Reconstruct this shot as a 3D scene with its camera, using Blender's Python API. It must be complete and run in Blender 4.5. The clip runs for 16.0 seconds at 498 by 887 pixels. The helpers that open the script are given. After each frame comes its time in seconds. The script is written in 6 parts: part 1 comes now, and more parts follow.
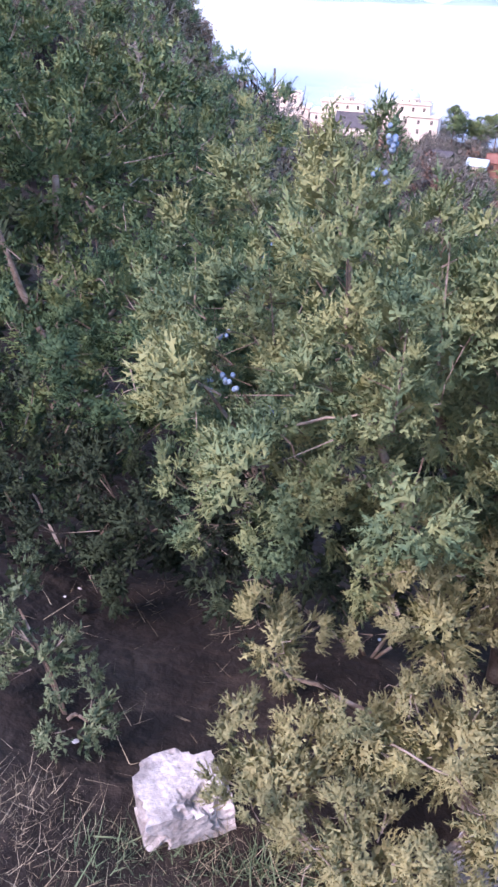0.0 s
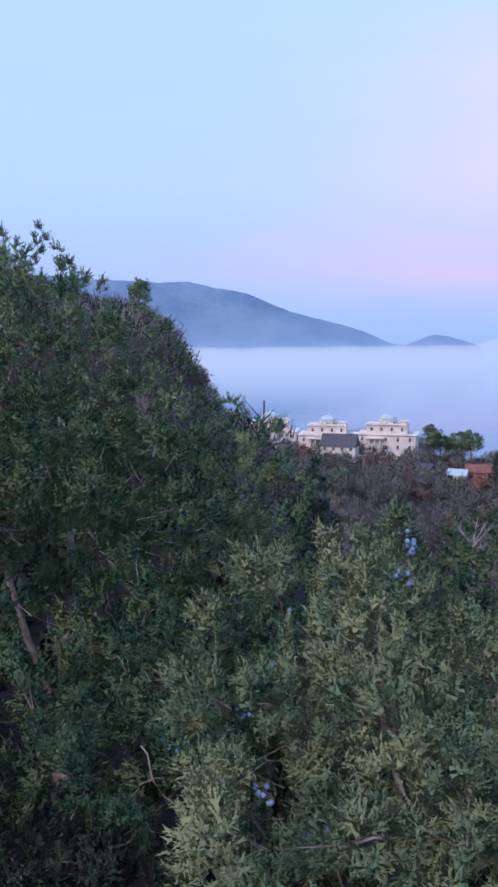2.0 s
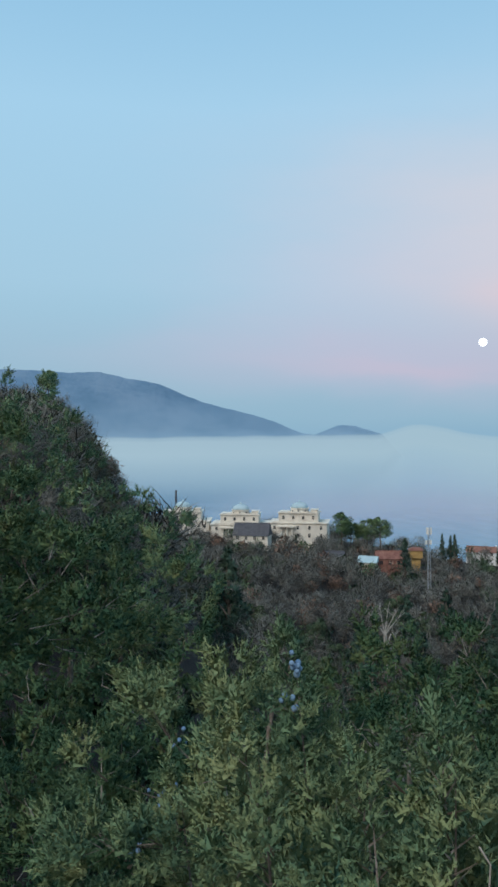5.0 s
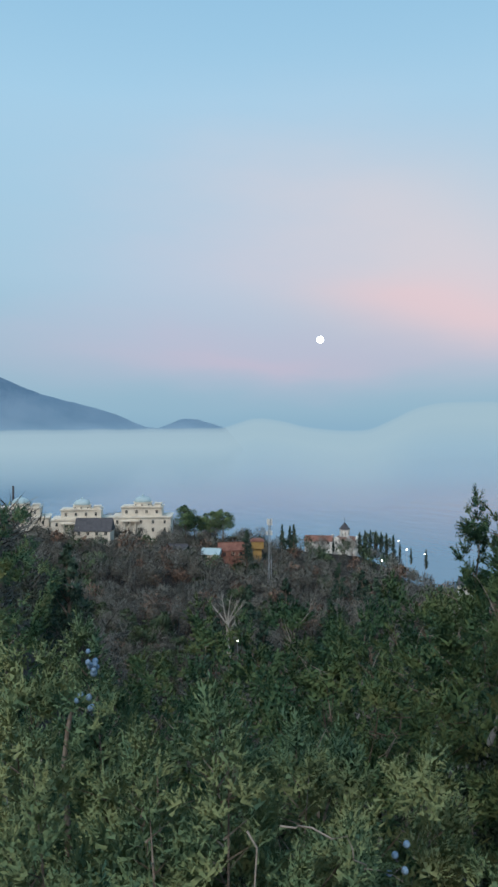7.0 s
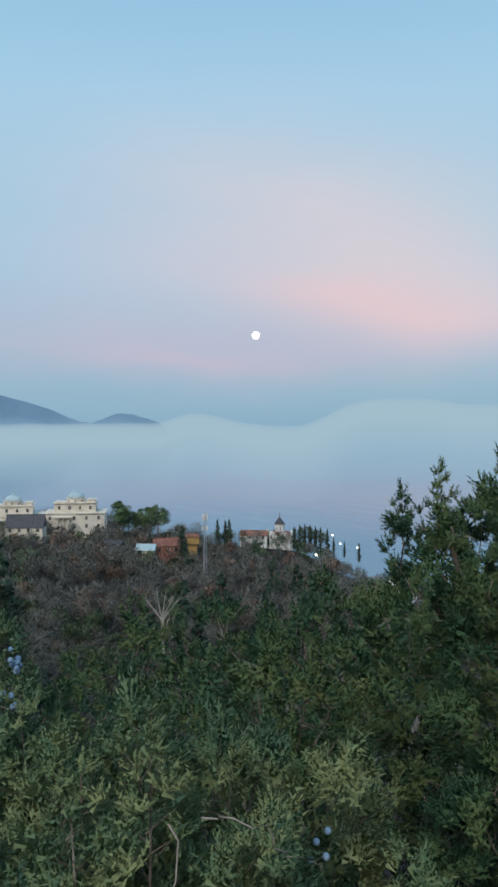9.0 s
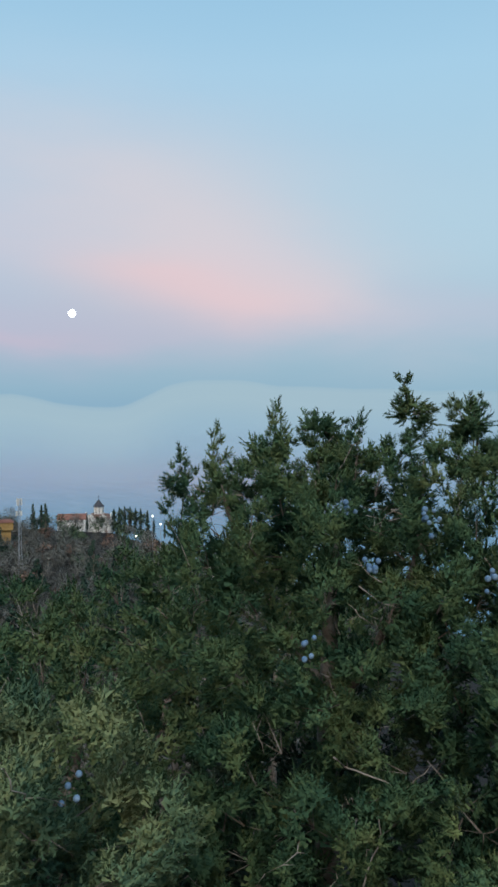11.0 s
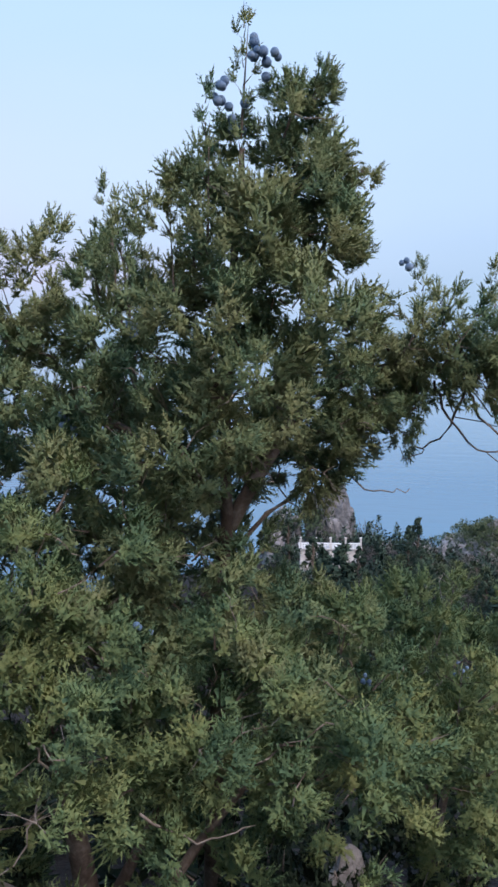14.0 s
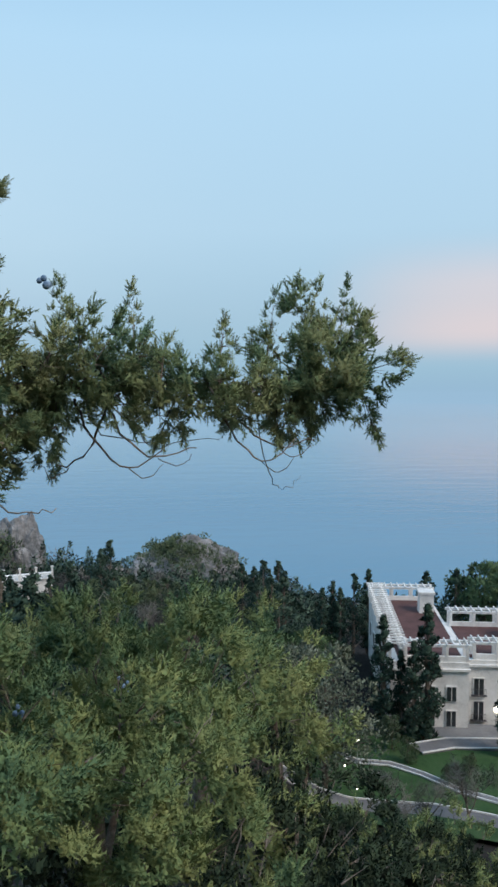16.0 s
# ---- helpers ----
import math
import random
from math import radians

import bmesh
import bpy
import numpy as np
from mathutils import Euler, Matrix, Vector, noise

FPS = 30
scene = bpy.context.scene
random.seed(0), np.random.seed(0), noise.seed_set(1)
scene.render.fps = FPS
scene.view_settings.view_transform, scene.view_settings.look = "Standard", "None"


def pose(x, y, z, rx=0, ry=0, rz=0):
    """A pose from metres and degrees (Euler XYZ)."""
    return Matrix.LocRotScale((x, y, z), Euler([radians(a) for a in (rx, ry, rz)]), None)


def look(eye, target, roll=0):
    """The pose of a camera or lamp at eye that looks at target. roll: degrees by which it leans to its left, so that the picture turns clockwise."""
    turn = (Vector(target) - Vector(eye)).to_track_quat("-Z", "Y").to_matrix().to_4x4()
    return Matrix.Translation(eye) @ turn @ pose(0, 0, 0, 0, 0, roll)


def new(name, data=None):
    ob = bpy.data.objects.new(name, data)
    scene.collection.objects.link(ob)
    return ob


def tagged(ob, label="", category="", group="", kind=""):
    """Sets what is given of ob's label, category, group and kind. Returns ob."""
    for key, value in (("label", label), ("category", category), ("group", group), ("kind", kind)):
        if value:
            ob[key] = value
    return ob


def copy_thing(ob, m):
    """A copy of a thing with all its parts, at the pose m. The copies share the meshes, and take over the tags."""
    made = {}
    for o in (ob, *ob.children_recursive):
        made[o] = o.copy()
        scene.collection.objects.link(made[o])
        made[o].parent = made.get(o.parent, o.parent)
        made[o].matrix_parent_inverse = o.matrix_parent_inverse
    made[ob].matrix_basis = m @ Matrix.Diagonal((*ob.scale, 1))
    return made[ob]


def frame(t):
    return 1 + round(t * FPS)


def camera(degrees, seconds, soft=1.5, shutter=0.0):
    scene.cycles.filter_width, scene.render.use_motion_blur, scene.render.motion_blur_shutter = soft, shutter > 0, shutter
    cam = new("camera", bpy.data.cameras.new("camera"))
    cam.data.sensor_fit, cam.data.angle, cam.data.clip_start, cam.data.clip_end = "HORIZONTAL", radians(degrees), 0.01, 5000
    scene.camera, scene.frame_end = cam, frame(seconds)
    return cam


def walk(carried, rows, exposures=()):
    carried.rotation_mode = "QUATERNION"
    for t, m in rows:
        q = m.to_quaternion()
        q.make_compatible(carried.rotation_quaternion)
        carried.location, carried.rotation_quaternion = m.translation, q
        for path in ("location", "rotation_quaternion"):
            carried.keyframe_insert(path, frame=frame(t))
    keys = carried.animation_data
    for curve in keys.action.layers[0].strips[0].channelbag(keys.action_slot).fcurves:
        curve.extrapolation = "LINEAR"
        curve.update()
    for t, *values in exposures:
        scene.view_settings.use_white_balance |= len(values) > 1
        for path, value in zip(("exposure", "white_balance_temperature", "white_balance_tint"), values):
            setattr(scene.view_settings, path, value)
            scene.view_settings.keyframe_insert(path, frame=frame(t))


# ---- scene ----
cam = camera(36.8, 16.0, 2.8)
METRES, EYE, TILT, LEAN, TURN = 1.3, 1.6, -30.0, -2.0, 0.0
ROWS = [
    (0.0, 0.0, 0.0, 0.0, -0.12, -0.68, 0.11),
    (0.5, -0.0125, -0.0074, 0.0605, 0.54, 6.18, 1.51),
    (1.0, -0.0524, -0.0172, 0.0967, -0.2, 12.84, 2.98),
    (1.5, -0.0526, -0.0194, 0.136, -0.28, 18.29, 3.05),
    (2.0, -0.0512, -0.0249, 0.1674, 0.29, 22.71, 2.42),
    (2.5, -0.054, -0.0344, 0.1893, 0.72, 26.0, 1.97),
    (3.0, -0.051, -0.0431, 0.2089, 0.75, 28.24, 1.96),
    (5.5, 0.0305, -0.0346, 0.2205, -8.24, 28.83, 7.37),
    (6.0, 0.0513, -0.0407, 0.2178, -11.06, 28.18, 8.93),
    (6.5, 0.0728, -0.0453, 0.2146, -13.75, 27.57, 10.34),
    (7.0, 0.0913, -0.0444, 0.2128, -16.12, 27.02, 11.49),
    (7.5, 0.1021, -0.0465, 0.2116, -17.93, 26.57, 12.33),
    (8.0, 0.1029, -0.045, 0.2116, -19.09, 26.24, 12.81),
    (10.5, 0.1341, -0.0766, 0.1719, -28.17, 22.65, 17.13),
    (11.0, 0.1735, -0.0911, 0.1325, -33.68, 20.51, 19.39),
    (11.5, 0.2474, -0.1451, 0.0993, -39.58, 18.01, 21.59),
    (12.0, 0.3312, -0.1857, 0.0673, -45.32, 15.26, 23.48),
    (12.5, 0.3899, -0.2151, 0.0276, -50.6, 12.45, 25.0),
    (13.0, 0.4211, -0.2302, -0.0159, -56.33, 9.19, 26.41),
    (13.5, 0.4209, -0.244, -0.0388, -62.78, 5.51, 27.89),
    (14.0, 0.4101, -0.2601, -0.0398, -70.23, 1.68, 29.14),
    (14.5, 0.3998, -0.275, -0.0519, -78.09, -2.0, 29.99),
    (15.0, 0.4002, -0.29, -0.0609, -85.52, -5.24, 30.18),
    (15.5, 0.4135, -0.3091, -0.0784, -92.04, -7.92, 29.94),
    (16.0, 0.4219, -0.3294, -0.0929, -97.38, -10.03, 29.64),
]

EXPOSURE = [(0.0, 1.65, 6500, 46), (0.5, 1.3, 6250, 48), (1.0, 0.85, 5850, 48), (1.5, 0.5, 5650, 46), (2.2, 0.2, 5800, 32), (3.0, 0.05, 6100, 18), (5.5, -0.08, 6400, 5),
            (10.5, -0.12, 6500, 6), (12.5, 0.05, 6450, 4), (13.5, 0.2, 6350, 8), (14.3, 0.36, 6550, 32), (15.2, 0.2, 6500, 18), (16.0, 0.12, 6700, 11)]
walk(cam, [(t, pose(0, 0, EYE, TILT, LEAN, TURN) @ pose(METRES * x, METRES * y, METRES * z, 90 + pitch, roll, yaw)) for t, x, y, z, yaw, pitch, roll in ROWS], EXPOSURE)


# ---- sky and light: dusk, the sun just gone behind the camera, the moon up opposite ----
def node(tree, kind, **values):
    n = tree.nodes.new(kind)
    for key, value in values.items():
        if key in n.inputs:
            n.inputs[key].default_value = value
        else:
            setattr(n, key, value)
    return n


def ramp(tree, stops, source=None, mode="LINEAR"):
    n = tree.nodes.new("ShaderNodeValToRGB")
    n.color_ramp.interpolation = mode
    el = n.color_ramp.elements
    while len(el) < len(stops):
        el.new(0.5)
    for e, (at, c) in zip(el, stops):
        e.position = at
        e.color = (*c, 1) if len(c) == 3 else c
    if source is not None:
        tree.links.new(source, n.inputs[0])
    return n


def math_node(tree, op, a, b=0.0, c=None, clamp=False):
    n = tree.nodes.new("ShaderNodeMath")
    n.operation, n.use_clamp = op, clamp
    for i, v in enumerate((a, b) if c is None else (a, b, c)):
        if isinstance(v, (int, float)):
            n.inputs[i].default_value = v
        else:
            tree.links.new(v, n.inputs[i])
    return n.outputs[0]


def mixed(tree, fac, a, b, mode="MIX"):
    n = tree.nodes.new("ShaderNodeMix")
    n.data_type, n.blend_type = "RGBA", mode
    for i, v in ((0, fac), (6, a), (7, b)):
        if isinstance(v, (int, float)):
            n.inputs[i].default_value = v
        elif isinstance(v, tuple):
            n.inputs[i].default_value = (*v, 1)
        else:
            tree.links.new(v, n.inputs[i])
    return n.outputs[2]


def srgb(r, g, b):
    return tuple(((c / 255 + 0.055) / 1.055) ** 2.4 if c > 10 else c / 255 / 12.92 for c in (r, g, b))


world = bpy.data.worlds.new("dusk_sky")
scene.world = world
world.use_nodes = True
wt = world.node_tree
wt.nodes.clear()
co = wt.nodes.new("ShaderNodeTexCoord")
sep = wt.nodes.new("ShaderNodeSeparateXYZ")
wt.links.new(co.outputs["Generated"], sep.inputs[0])
height = math_node(wt, "MULTIPLY_ADD", sep.outputs[2], 0.5, 0.5)
base = ramp(wt, [(0.0, srgb(96, 128, 150)), (0.495, srgb(140, 176, 202)), (0.512, srgb(150, 186, 208)), (0.545, srgb(158, 192, 214)),
                 (0.60, srgb(171, 206, 230)), (0.70, srgb(171, 211, 240)), (0.80, srgb(140, 190, 228)), (1.0, srgb(96, 150, 200))], height)
# the rose belt opposite the sun: bearing and height in degrees, blurred by torn thin cloud
bearing = math_node(wt, "MULTIPLY", math_node(wt, "ARCTAN2", sep.outputs[0], sep.outputs[1]), 57.2958)
rise = math_node(wt, "MULTIPLY", math_node(wt, "ARCSINE", sep.outputs[2]), 57.2958)
mp = wt.nodes.new("ShaderNodeMapping")
mp.inputs["Scale"].default_value = (1.3, 1.3, 4.2)
mp.inputs["Rotation"].default_value = (radians(-9), radians(8), 0)
wt.links.new(co.outputs["Generated"], mp.inputs[0])
clouds = node(wt, "ShaderNodeTexNoise", Scale=2.6, Detail=5.0, Roughness=0.5)
wt.links.new(mp.outputs[0], clouds.inputs["Vector"])
rise = math_node(wt, "ADD", rise, math_node(wt, "MULTIPLY_ADD", clouds.outputs[0], 6.0, -3.0))
bearing = math_node(wt, "ADD", bearing, math_node(wt, "MULTIPLY_ADD", clouds.outputs[0], -14.0, 7.0))


def cloud(at, size, slope, strength):
    """A soft oval of lit cloud at a bearing and height, falling to one side."""
    dx = math_node(wt, "SUBTRACT", bearing, at[0])
    dy = math_node(wt, "ADD", math_node(wt, "SUBTRACT", rise, at[1]), math_node(wt, "MULTIPLY", dx, slope))
    q = math_node(wt, "ADD", math_node(wt, "POWER", math_node(wt, "ABSOLUTE", math_node(wt, "DIVIDE", dx, size[0])), 2.0), math_node(wt, "POWER", math_node(wt, "ABSOLUTE", math_node(wt, "DIVIDE", dy, size[1])), 2.0))
    return math_node(wt, "MULTIPLY", math_node(wt, "EXPONENT", math_node(wt, "MULTIPLY", q, -1.0)), strength)


sky = base.outputs[0]
for at_, size_, slope_, strength_, tone in (((32, 13.5), (17, 7.0), 0.12, 0.72, srgb(232, 216, 222)), ((20, 6.2), (22, 2.6), 0.0, 0.5, srgb(208, 192, 216)), ((15, 11), (12, 6), -0.15, 0.3, srgb(214, 206, 228)),
                                            ((35, 8.9), (11, 2.0), 0.17, 0.66, srgb(246, 206, 211)), ((41, 9.5), (10, 3.4), 0.22, 0.42, srgb(242, 214, 220)), ((18, 5.6), (7, 0.7), 0.02, 0.22, srgb(228, 194, 212)), ((64, 13), (20, 9), 0.0, 0.42, srgb(198, 224, 240)), ((58, 6.0), (14, 2.2), 0.0, 0.4, srgb(204, 200, 222))):
    sky = mixed(wt, cloud(at_, size_, slope_, strength_), sky, tone)
# a second, warmer strip of the belt low over the open sea
aim2 = wt.nodes.new("ShaderNodeVectorMath")
aim2.operation = "DOT_PRODUCT"
wt.links.new(co.outputs["Generated"], aim2.inputs[0])
aim2.inputs[1].default_value = (math.sin(radians(122)), math.cos(radians(122)), 0.06)
side2 = ramp(wt, [(0.93, (0,) * 3), (0.995, (0.6,) * 3)], aim2.outputs["Value"], "EASE")
belt2 = ramp(wt, [(0.512, (0,) * 3), (0.535, (1,) * 3), (0.56, (0.8,) * 3), (0.60, (0,) * 3)], height, "EASE")
sky = mixed(wt, math_node(wt, "MULTIPLY", side2.outputs[0], belt2.outputs[0]), sky, srgb(238, 212, 208))
# afterglow behind the camera
aim3 = wt.nodes.new("ShaderNodeVectorMath")
aim3.operation = "DOT_PRODUCT"
wt.links.new(co.outputs["Generated"], aim3.inputs[0])
aim3.inputs[1].default_value = (math.sin(radians(215)), math.cos(radians(215)), 0.1)
glow = ramp(wt, [(0.2, (0,) * 3), (1.0, (1,) * 3)], aim3.outputs["Value"], "EASE")
low = ramp(wt, [(0.48, (0,) * 3), (0.52, (1,) * 3), (0.75, (0,) * 3)], height, "EASE")
sky = mixed(wt, math_node(wt, "MULTIPLY", glow.outputs[0], low.outputs[0]), sky, (1.5, 1.05, 0.75))
bg = wt.nodes.new("ShaderNodeBackground")
bg.inputs[1].default_value = 1.0
wt.links.new(sky, bg.inputs[0])
out = wt.nodes.new("ShaderNodeOutputWorld")
wt.links.new(bg.outputs[0], out.inputs[0])

sun = new("sun", bpy.data.lights.new("sun", "SUN"))
sun.data.energy, sun.data.angle, sun.data.color = 2.25, radians(25), (1.0, 0.9, 0.82)
sun.matrix_world = look((-28, -28, 44), (0, 0, 0))


# ---- mesh helpers ----
class Soup:
    """Collects vertices and faces for one mesh."""

    def __init__(self):
        self.v, self.f, self.n = [], [], 0

    def add(self, verts, faces):
        verts = np.asarray(verts, float).reshape(-1, 3)
        self.v.append(verts)
        self.f.extend([tuple(i + self.n for i in f) for f in faces])
        self.n += len(verts)
        return self

    def box(self, c, s, turn=0.0, taper=1.0):
        x, y, z = (k / 2 for k in s)
        p = [(-x, -y, -z), (x, -y, -z), (x, y, -z), (-x, y, -z)]
        p += [(a * taper, b * taper, z) for a, b, _ in p]
        ct, st = math.cos(turn), math.sin(turn)
        p = [(c[0] + a * ct - b * st, c[1] + a * st + b * ct, c[2] + d) for a, b, d in p]
        return self.add(p, [(3, 2, 1, 0), (4, 5, 6, 7), (0, 1, 5, 4), (1, 2, 6, 5), (2, 3, 7, 6), (3, 0, 4, 7)])

    def tube(self, pts, radii, n=6):
        pts = [Vector(p) for p in pts]
        rings = []
        for i, p in enumerate(pts):
            d = (pts[min(i + 1, len(pts) - 1)] - pts[max(i - 1, 0)]).normalized()
            a = d.orthogonal().normalized() if abs(d.x) < 0.9 else d.cross(Vector((0, 0, 1))).normalized()
            b = d.cross(a)
            rings += [p + (a * math.cos(k * math.tau / n) + b * math.sin(k * math.tau / n)) * radii[i] for k in range(n)]
        f = [(i * n + k, i * n + (k + 1) % n, (i + 1) * n + (k + 1) % n, (i + 1) * n + k) for i in range(len(pts) - 1) for k in range(n)]
        f += [tuple(range(n))[::-1], tuple(range((len(pts) - 1) * n, len(pts) * n))]
        return self.add([tuple(r) for r in rings], f)

    def lathe(self, profile, n=16, at=(0, 0, 0)):
        v = [(at[0] + r * math.cos(k * math.tau / n), at[1] + r * math.sin(k * math.tau / n), at[2] + z) for r, z in profile for k in range(n)]
        m = len(profile)
        f = [(i * n + k, i * n + (k + 1) % n, (i + 1) * n + (k + 1) % n, (i + 1) * n + k) for i in range(m - 1) for k in range(n)]
        f += [tuple(range(n))[::-1], tuple(range((m - 1) * n, m * n))]
        return self.add(v, f)

    def mesh(self, name, smooth=False):
        me = bpy.data.meshes.new(name)
        me.from_pydata(np.concatenate(self.v).tolist(), [], self.f)
        if smooth:
            me.polygons.foreach_set("use_smooth", [True] * len(me.polygons))
        return me


def rounded(verts, tris, centres):
    """Turns loose triangles to face away from the middle of their clump and gives them its soft outward normals."""
    out = verts - centres
    out /= np.linalg.norm(out, axis=1)[:, None] + 1e-9
    a, b, c = (verts[tris[:, k]] for k in range(3))
    geo = np.cross(b - a, c - a)
    geo /= np.linalg.norm(geo, axis=1)[:, None] + 1e-12
    back = np.sum(geo * out[tris[:, 0]], 1) < 0
    tris = np.where(back[:, None], tris[:, ::-1], tris)
    geo = np.where(back[:, None], -geo, geo)
    soft = np.empty_like(verts)
    for k in range(3):
        soft[tris[:, k]] = out[tris[:, k]] * 0.8 + geo * 0.38
    return verts, tris, soft / (np.linalg.norm(soft, axis=1)[:, None] + 1e-9)


def tri_mesh(name, verts, tris, normals=None):
    me = bpy.data.meshes.new(name)
    tris = np.asarray(tris, np.int32)
    me.vertices.add(len(verts))
    me.vertices.foreach_set("co", np.asarray(verts, np.float32).ravel())
    me.loops.add(tris.size)
    me.loops.foreach_set("vertex_index", tris.ravel())
    me.polygons.add(len(tris))
    me.polygons.foreach_set("loop_start", np.arange(0, tris.size, 3, dtype=np.int32))
    me.update(calc_edges=True)
    if normals is not None:
        at = me.attributes.new("custom_normal", "FLOAT_VECTOR", "POINT")
        at.data.foreach_set("vector", np.asarray(normals, np.float32).ravel())
    return me


def spikes(a, b, r):
    """Thin three-sided cones from a to b, radius r at a: vertices and triangles."""
    a, b = np.asarray(a, float), np.asarray(b, float)
    r = np.broadcast_to(np.asarray(r, float), (len(a),))
    d = b - a
    d /= np.linalg.norm(d, axis=1)[:, None] + 1e-9
    h = np.where(np.abs(d[:, 2:3]) < 0.9, np.array([[0, 0, 1.0]]), np.array([[1.0, 0, 0]]))
    u = np.cross(d, h)
    u /= np.linalg.norm(u, axis=1)[:, None] + 1e-9
    w = np.cross(d, u)
    ring = [a + r[:, None] * (u * math.cos(k) + w * math.sin(k)) for k in (0, 2.094, 4.189)]
    v = np.stack([*ring, b], 1).reshape(-1, 3)
    i = np.arange(len(a))[:, None, None] * 4
    t = (np.array([[0, 1, 3], [1, 2, 3], [2, 0, 3]])[None] + i).reshape(-1, 3)
    return v, t


BLADE_RNG = np.random.default_rng(9)


def blades(a, b, r):
    """Narrow pointed leaves or hair-thin twigs from a to b, one triangle each, turned at random."""
    a, b = np.asarray(a, float), np.asarray(b, float)
    r = np.broadcast_to(np.asarray(r, float), (len(a),))
    d = b - a
    d /= np.linalg.norm(d, axis=1)[:, None] + 1e-9
    u = np.cross(d, BLADE_RNG.normal(size=d.shape))
    u /= np.linalg.norm(u, axis=1)[:, None] + 1e-9
    v = np.stack([a - u * r[:, None], a + u * r[:, None], b], 1).reshape(-1, 3)
    return v, np.arange(len(a) * 3).reshape(-1, 3)


def replicate(template, mats, places):
    """Copies of a (vertices, triangles) template under 3 x 3 matrices at places, joined."""
    v, t = template
    vv = np.einsum("kij,mj->kmi", mats, v) + places[:, None, :]
    tt = t[None] + (np.arange(len(places)) * len(v))[:, None, None]
    return vv.reshape(-1, 3), tt.reshape(-1, 3)


def joined(pairs):
    vs, ts, n = [], [], 0
    for v, t in pairs:
        vs.append(v)
        ts.append(t + n)
        n += len(v)
    return np.concatenate(vs), np.concatenate(ts)


def frames_for(d, rng):
    """Rotation matrices whose z axis is d, turned at random about it."""
    d = d / (np.linalg.norm(d, axis=1)[:, None] + 1e-9)
    h = rng.normal(size=d.shape)
    x = np.cross(h, d)
    x /= np.linalg.norm(x, axis=1)[:, None] + 1e-9
    return np.stack([x, np.cross(d, x), d], 2)


def part(name, me, material, parent=None, label=""):
    if isinstance(me, Soup):
        me = me.mesh(name)
    elif isinstance(me, tuple):
        me = tri_mesh(name, *me)
    if material is not None and not me.materials:
        me.materials.append(material)
    ob = new(name, me)
    ob.parent = parent
    if label:
        ob["label"] = label
    return ob


def thing(name, label, category, at=(0, 0, 0), turn=0.0, group="", kind=""):
    ob = new(name)
    ob.empty_display_size = 0.1
    ob.matrix_world = Matrix.Translation(at) @ Matrix.Rotation(turn, 4, "Z")
    return tagged(ob, label, category, group, kind)


# ---- materials ----
def material(name, colours, scale=4.0, rough=0.8, bump=0.0, bump_scale=30.0, island=0.25, metal=0.0, spec=0.3, detail=5.0, translucent=0.0, fine=0.35, span=0.4):
    """A surface of two or more colours mixed by noise, a finer grain, and a random shift per piece."""
    m = bpy.data.materials.new(name)
    m.use_nodes = True
    t = m.node_tree
    bsdf = t.nodes["Principled BSDF"]
    bsdf.inputs["Roughness"].default_value, bsdf.inputs["Metallic"].default_value = rough, metal
    bsdf.inputs["Specular IOR Level"].default_value = spec
    c = t.nodes.new("ShaderNodeTexCoord")
    n1 = node(t, "ShaderNodeTexNoise", Scale=scale, Detail=detail, Roughness=0.6)
    n2 = node(t, "ShaderNodeTexNoise", Scale=scale * 9, Detail=3.0)
    for n in (n1, n2):
        t.links.new(c.outputs["Object"], n.inputs["Vector"])
    geo = t.nodes.new("ShaderNodeNewGeometry")
    info = t.nodes.new("ShaderNodeObjectInfo")
    v = math_node(t, "ADD", n1.outputs[0], math_node(t, "MULTIPLY_ADD", n2.outputs[0], fine, -fine / 2))
    v = math_node(t, "ADD", v, math_node(t, "MULTIPLY_ADD", geo.outputs["Random Per Island"], island, -island / 2))
    v = math_node(t, "ADD", v, math_node(t, "MULTIPLY_ADD", info.outputs["Random"], 0.2, -0.1))
    k = len(colours)
    col = ramp(t, [(0.5 - span / 2 + span * i / max(1, k - 1), c_) for i, c_ in enumerate(colours)], v)
    t.links.new(col.outputs[0], bsdf.inputs["Base Color"])
    if bump:
        nb = node(t, "ShaderNodeTexNoise", Scale=bump_scale, Detail=6.0)
        t.links.new(c.outputs["Object"], nb.inputs["Vector"])
        b = node(t, "ShaderNodeBump", Strength=1.0, Distance=bump)
        t.links.new(nb.outputs[0], b.inputs["Height"])
        t.links.new(b.outputs[0], bsdf.inputs["Normal"])
    if translucent:
        tr = t.nodes.new("ShaderNodeBsdfTranslucent")
        t.links.new(col.outputs[0], tr.inputs[0])
        mx = t.nodes.new("ShaderNodeMixShader")
        mx.inputs[0].default_value = translucent
        t.links.new(bsdf.outputs[0], mx.inputs[1])
        t.links.new(tr.outputs[0], mx.inputs[2])
        t.links.new(mx.outputs[0], t.nodes["Material Output"].inputs[0])
    return m


def glowing(name, colour, strength):
    m = bpy.data.materials.new(name)
    m.use_nodes = True
    b = m.node_tree.nodes["Principled BSDF"]
    b.inputs["Base Color"].default_value = (*colour, 1)
    b.inputs["Emission Color"].default_value = (*colour, 1)
    b.inputs["Emission Strength"].default_value = strength
    return m


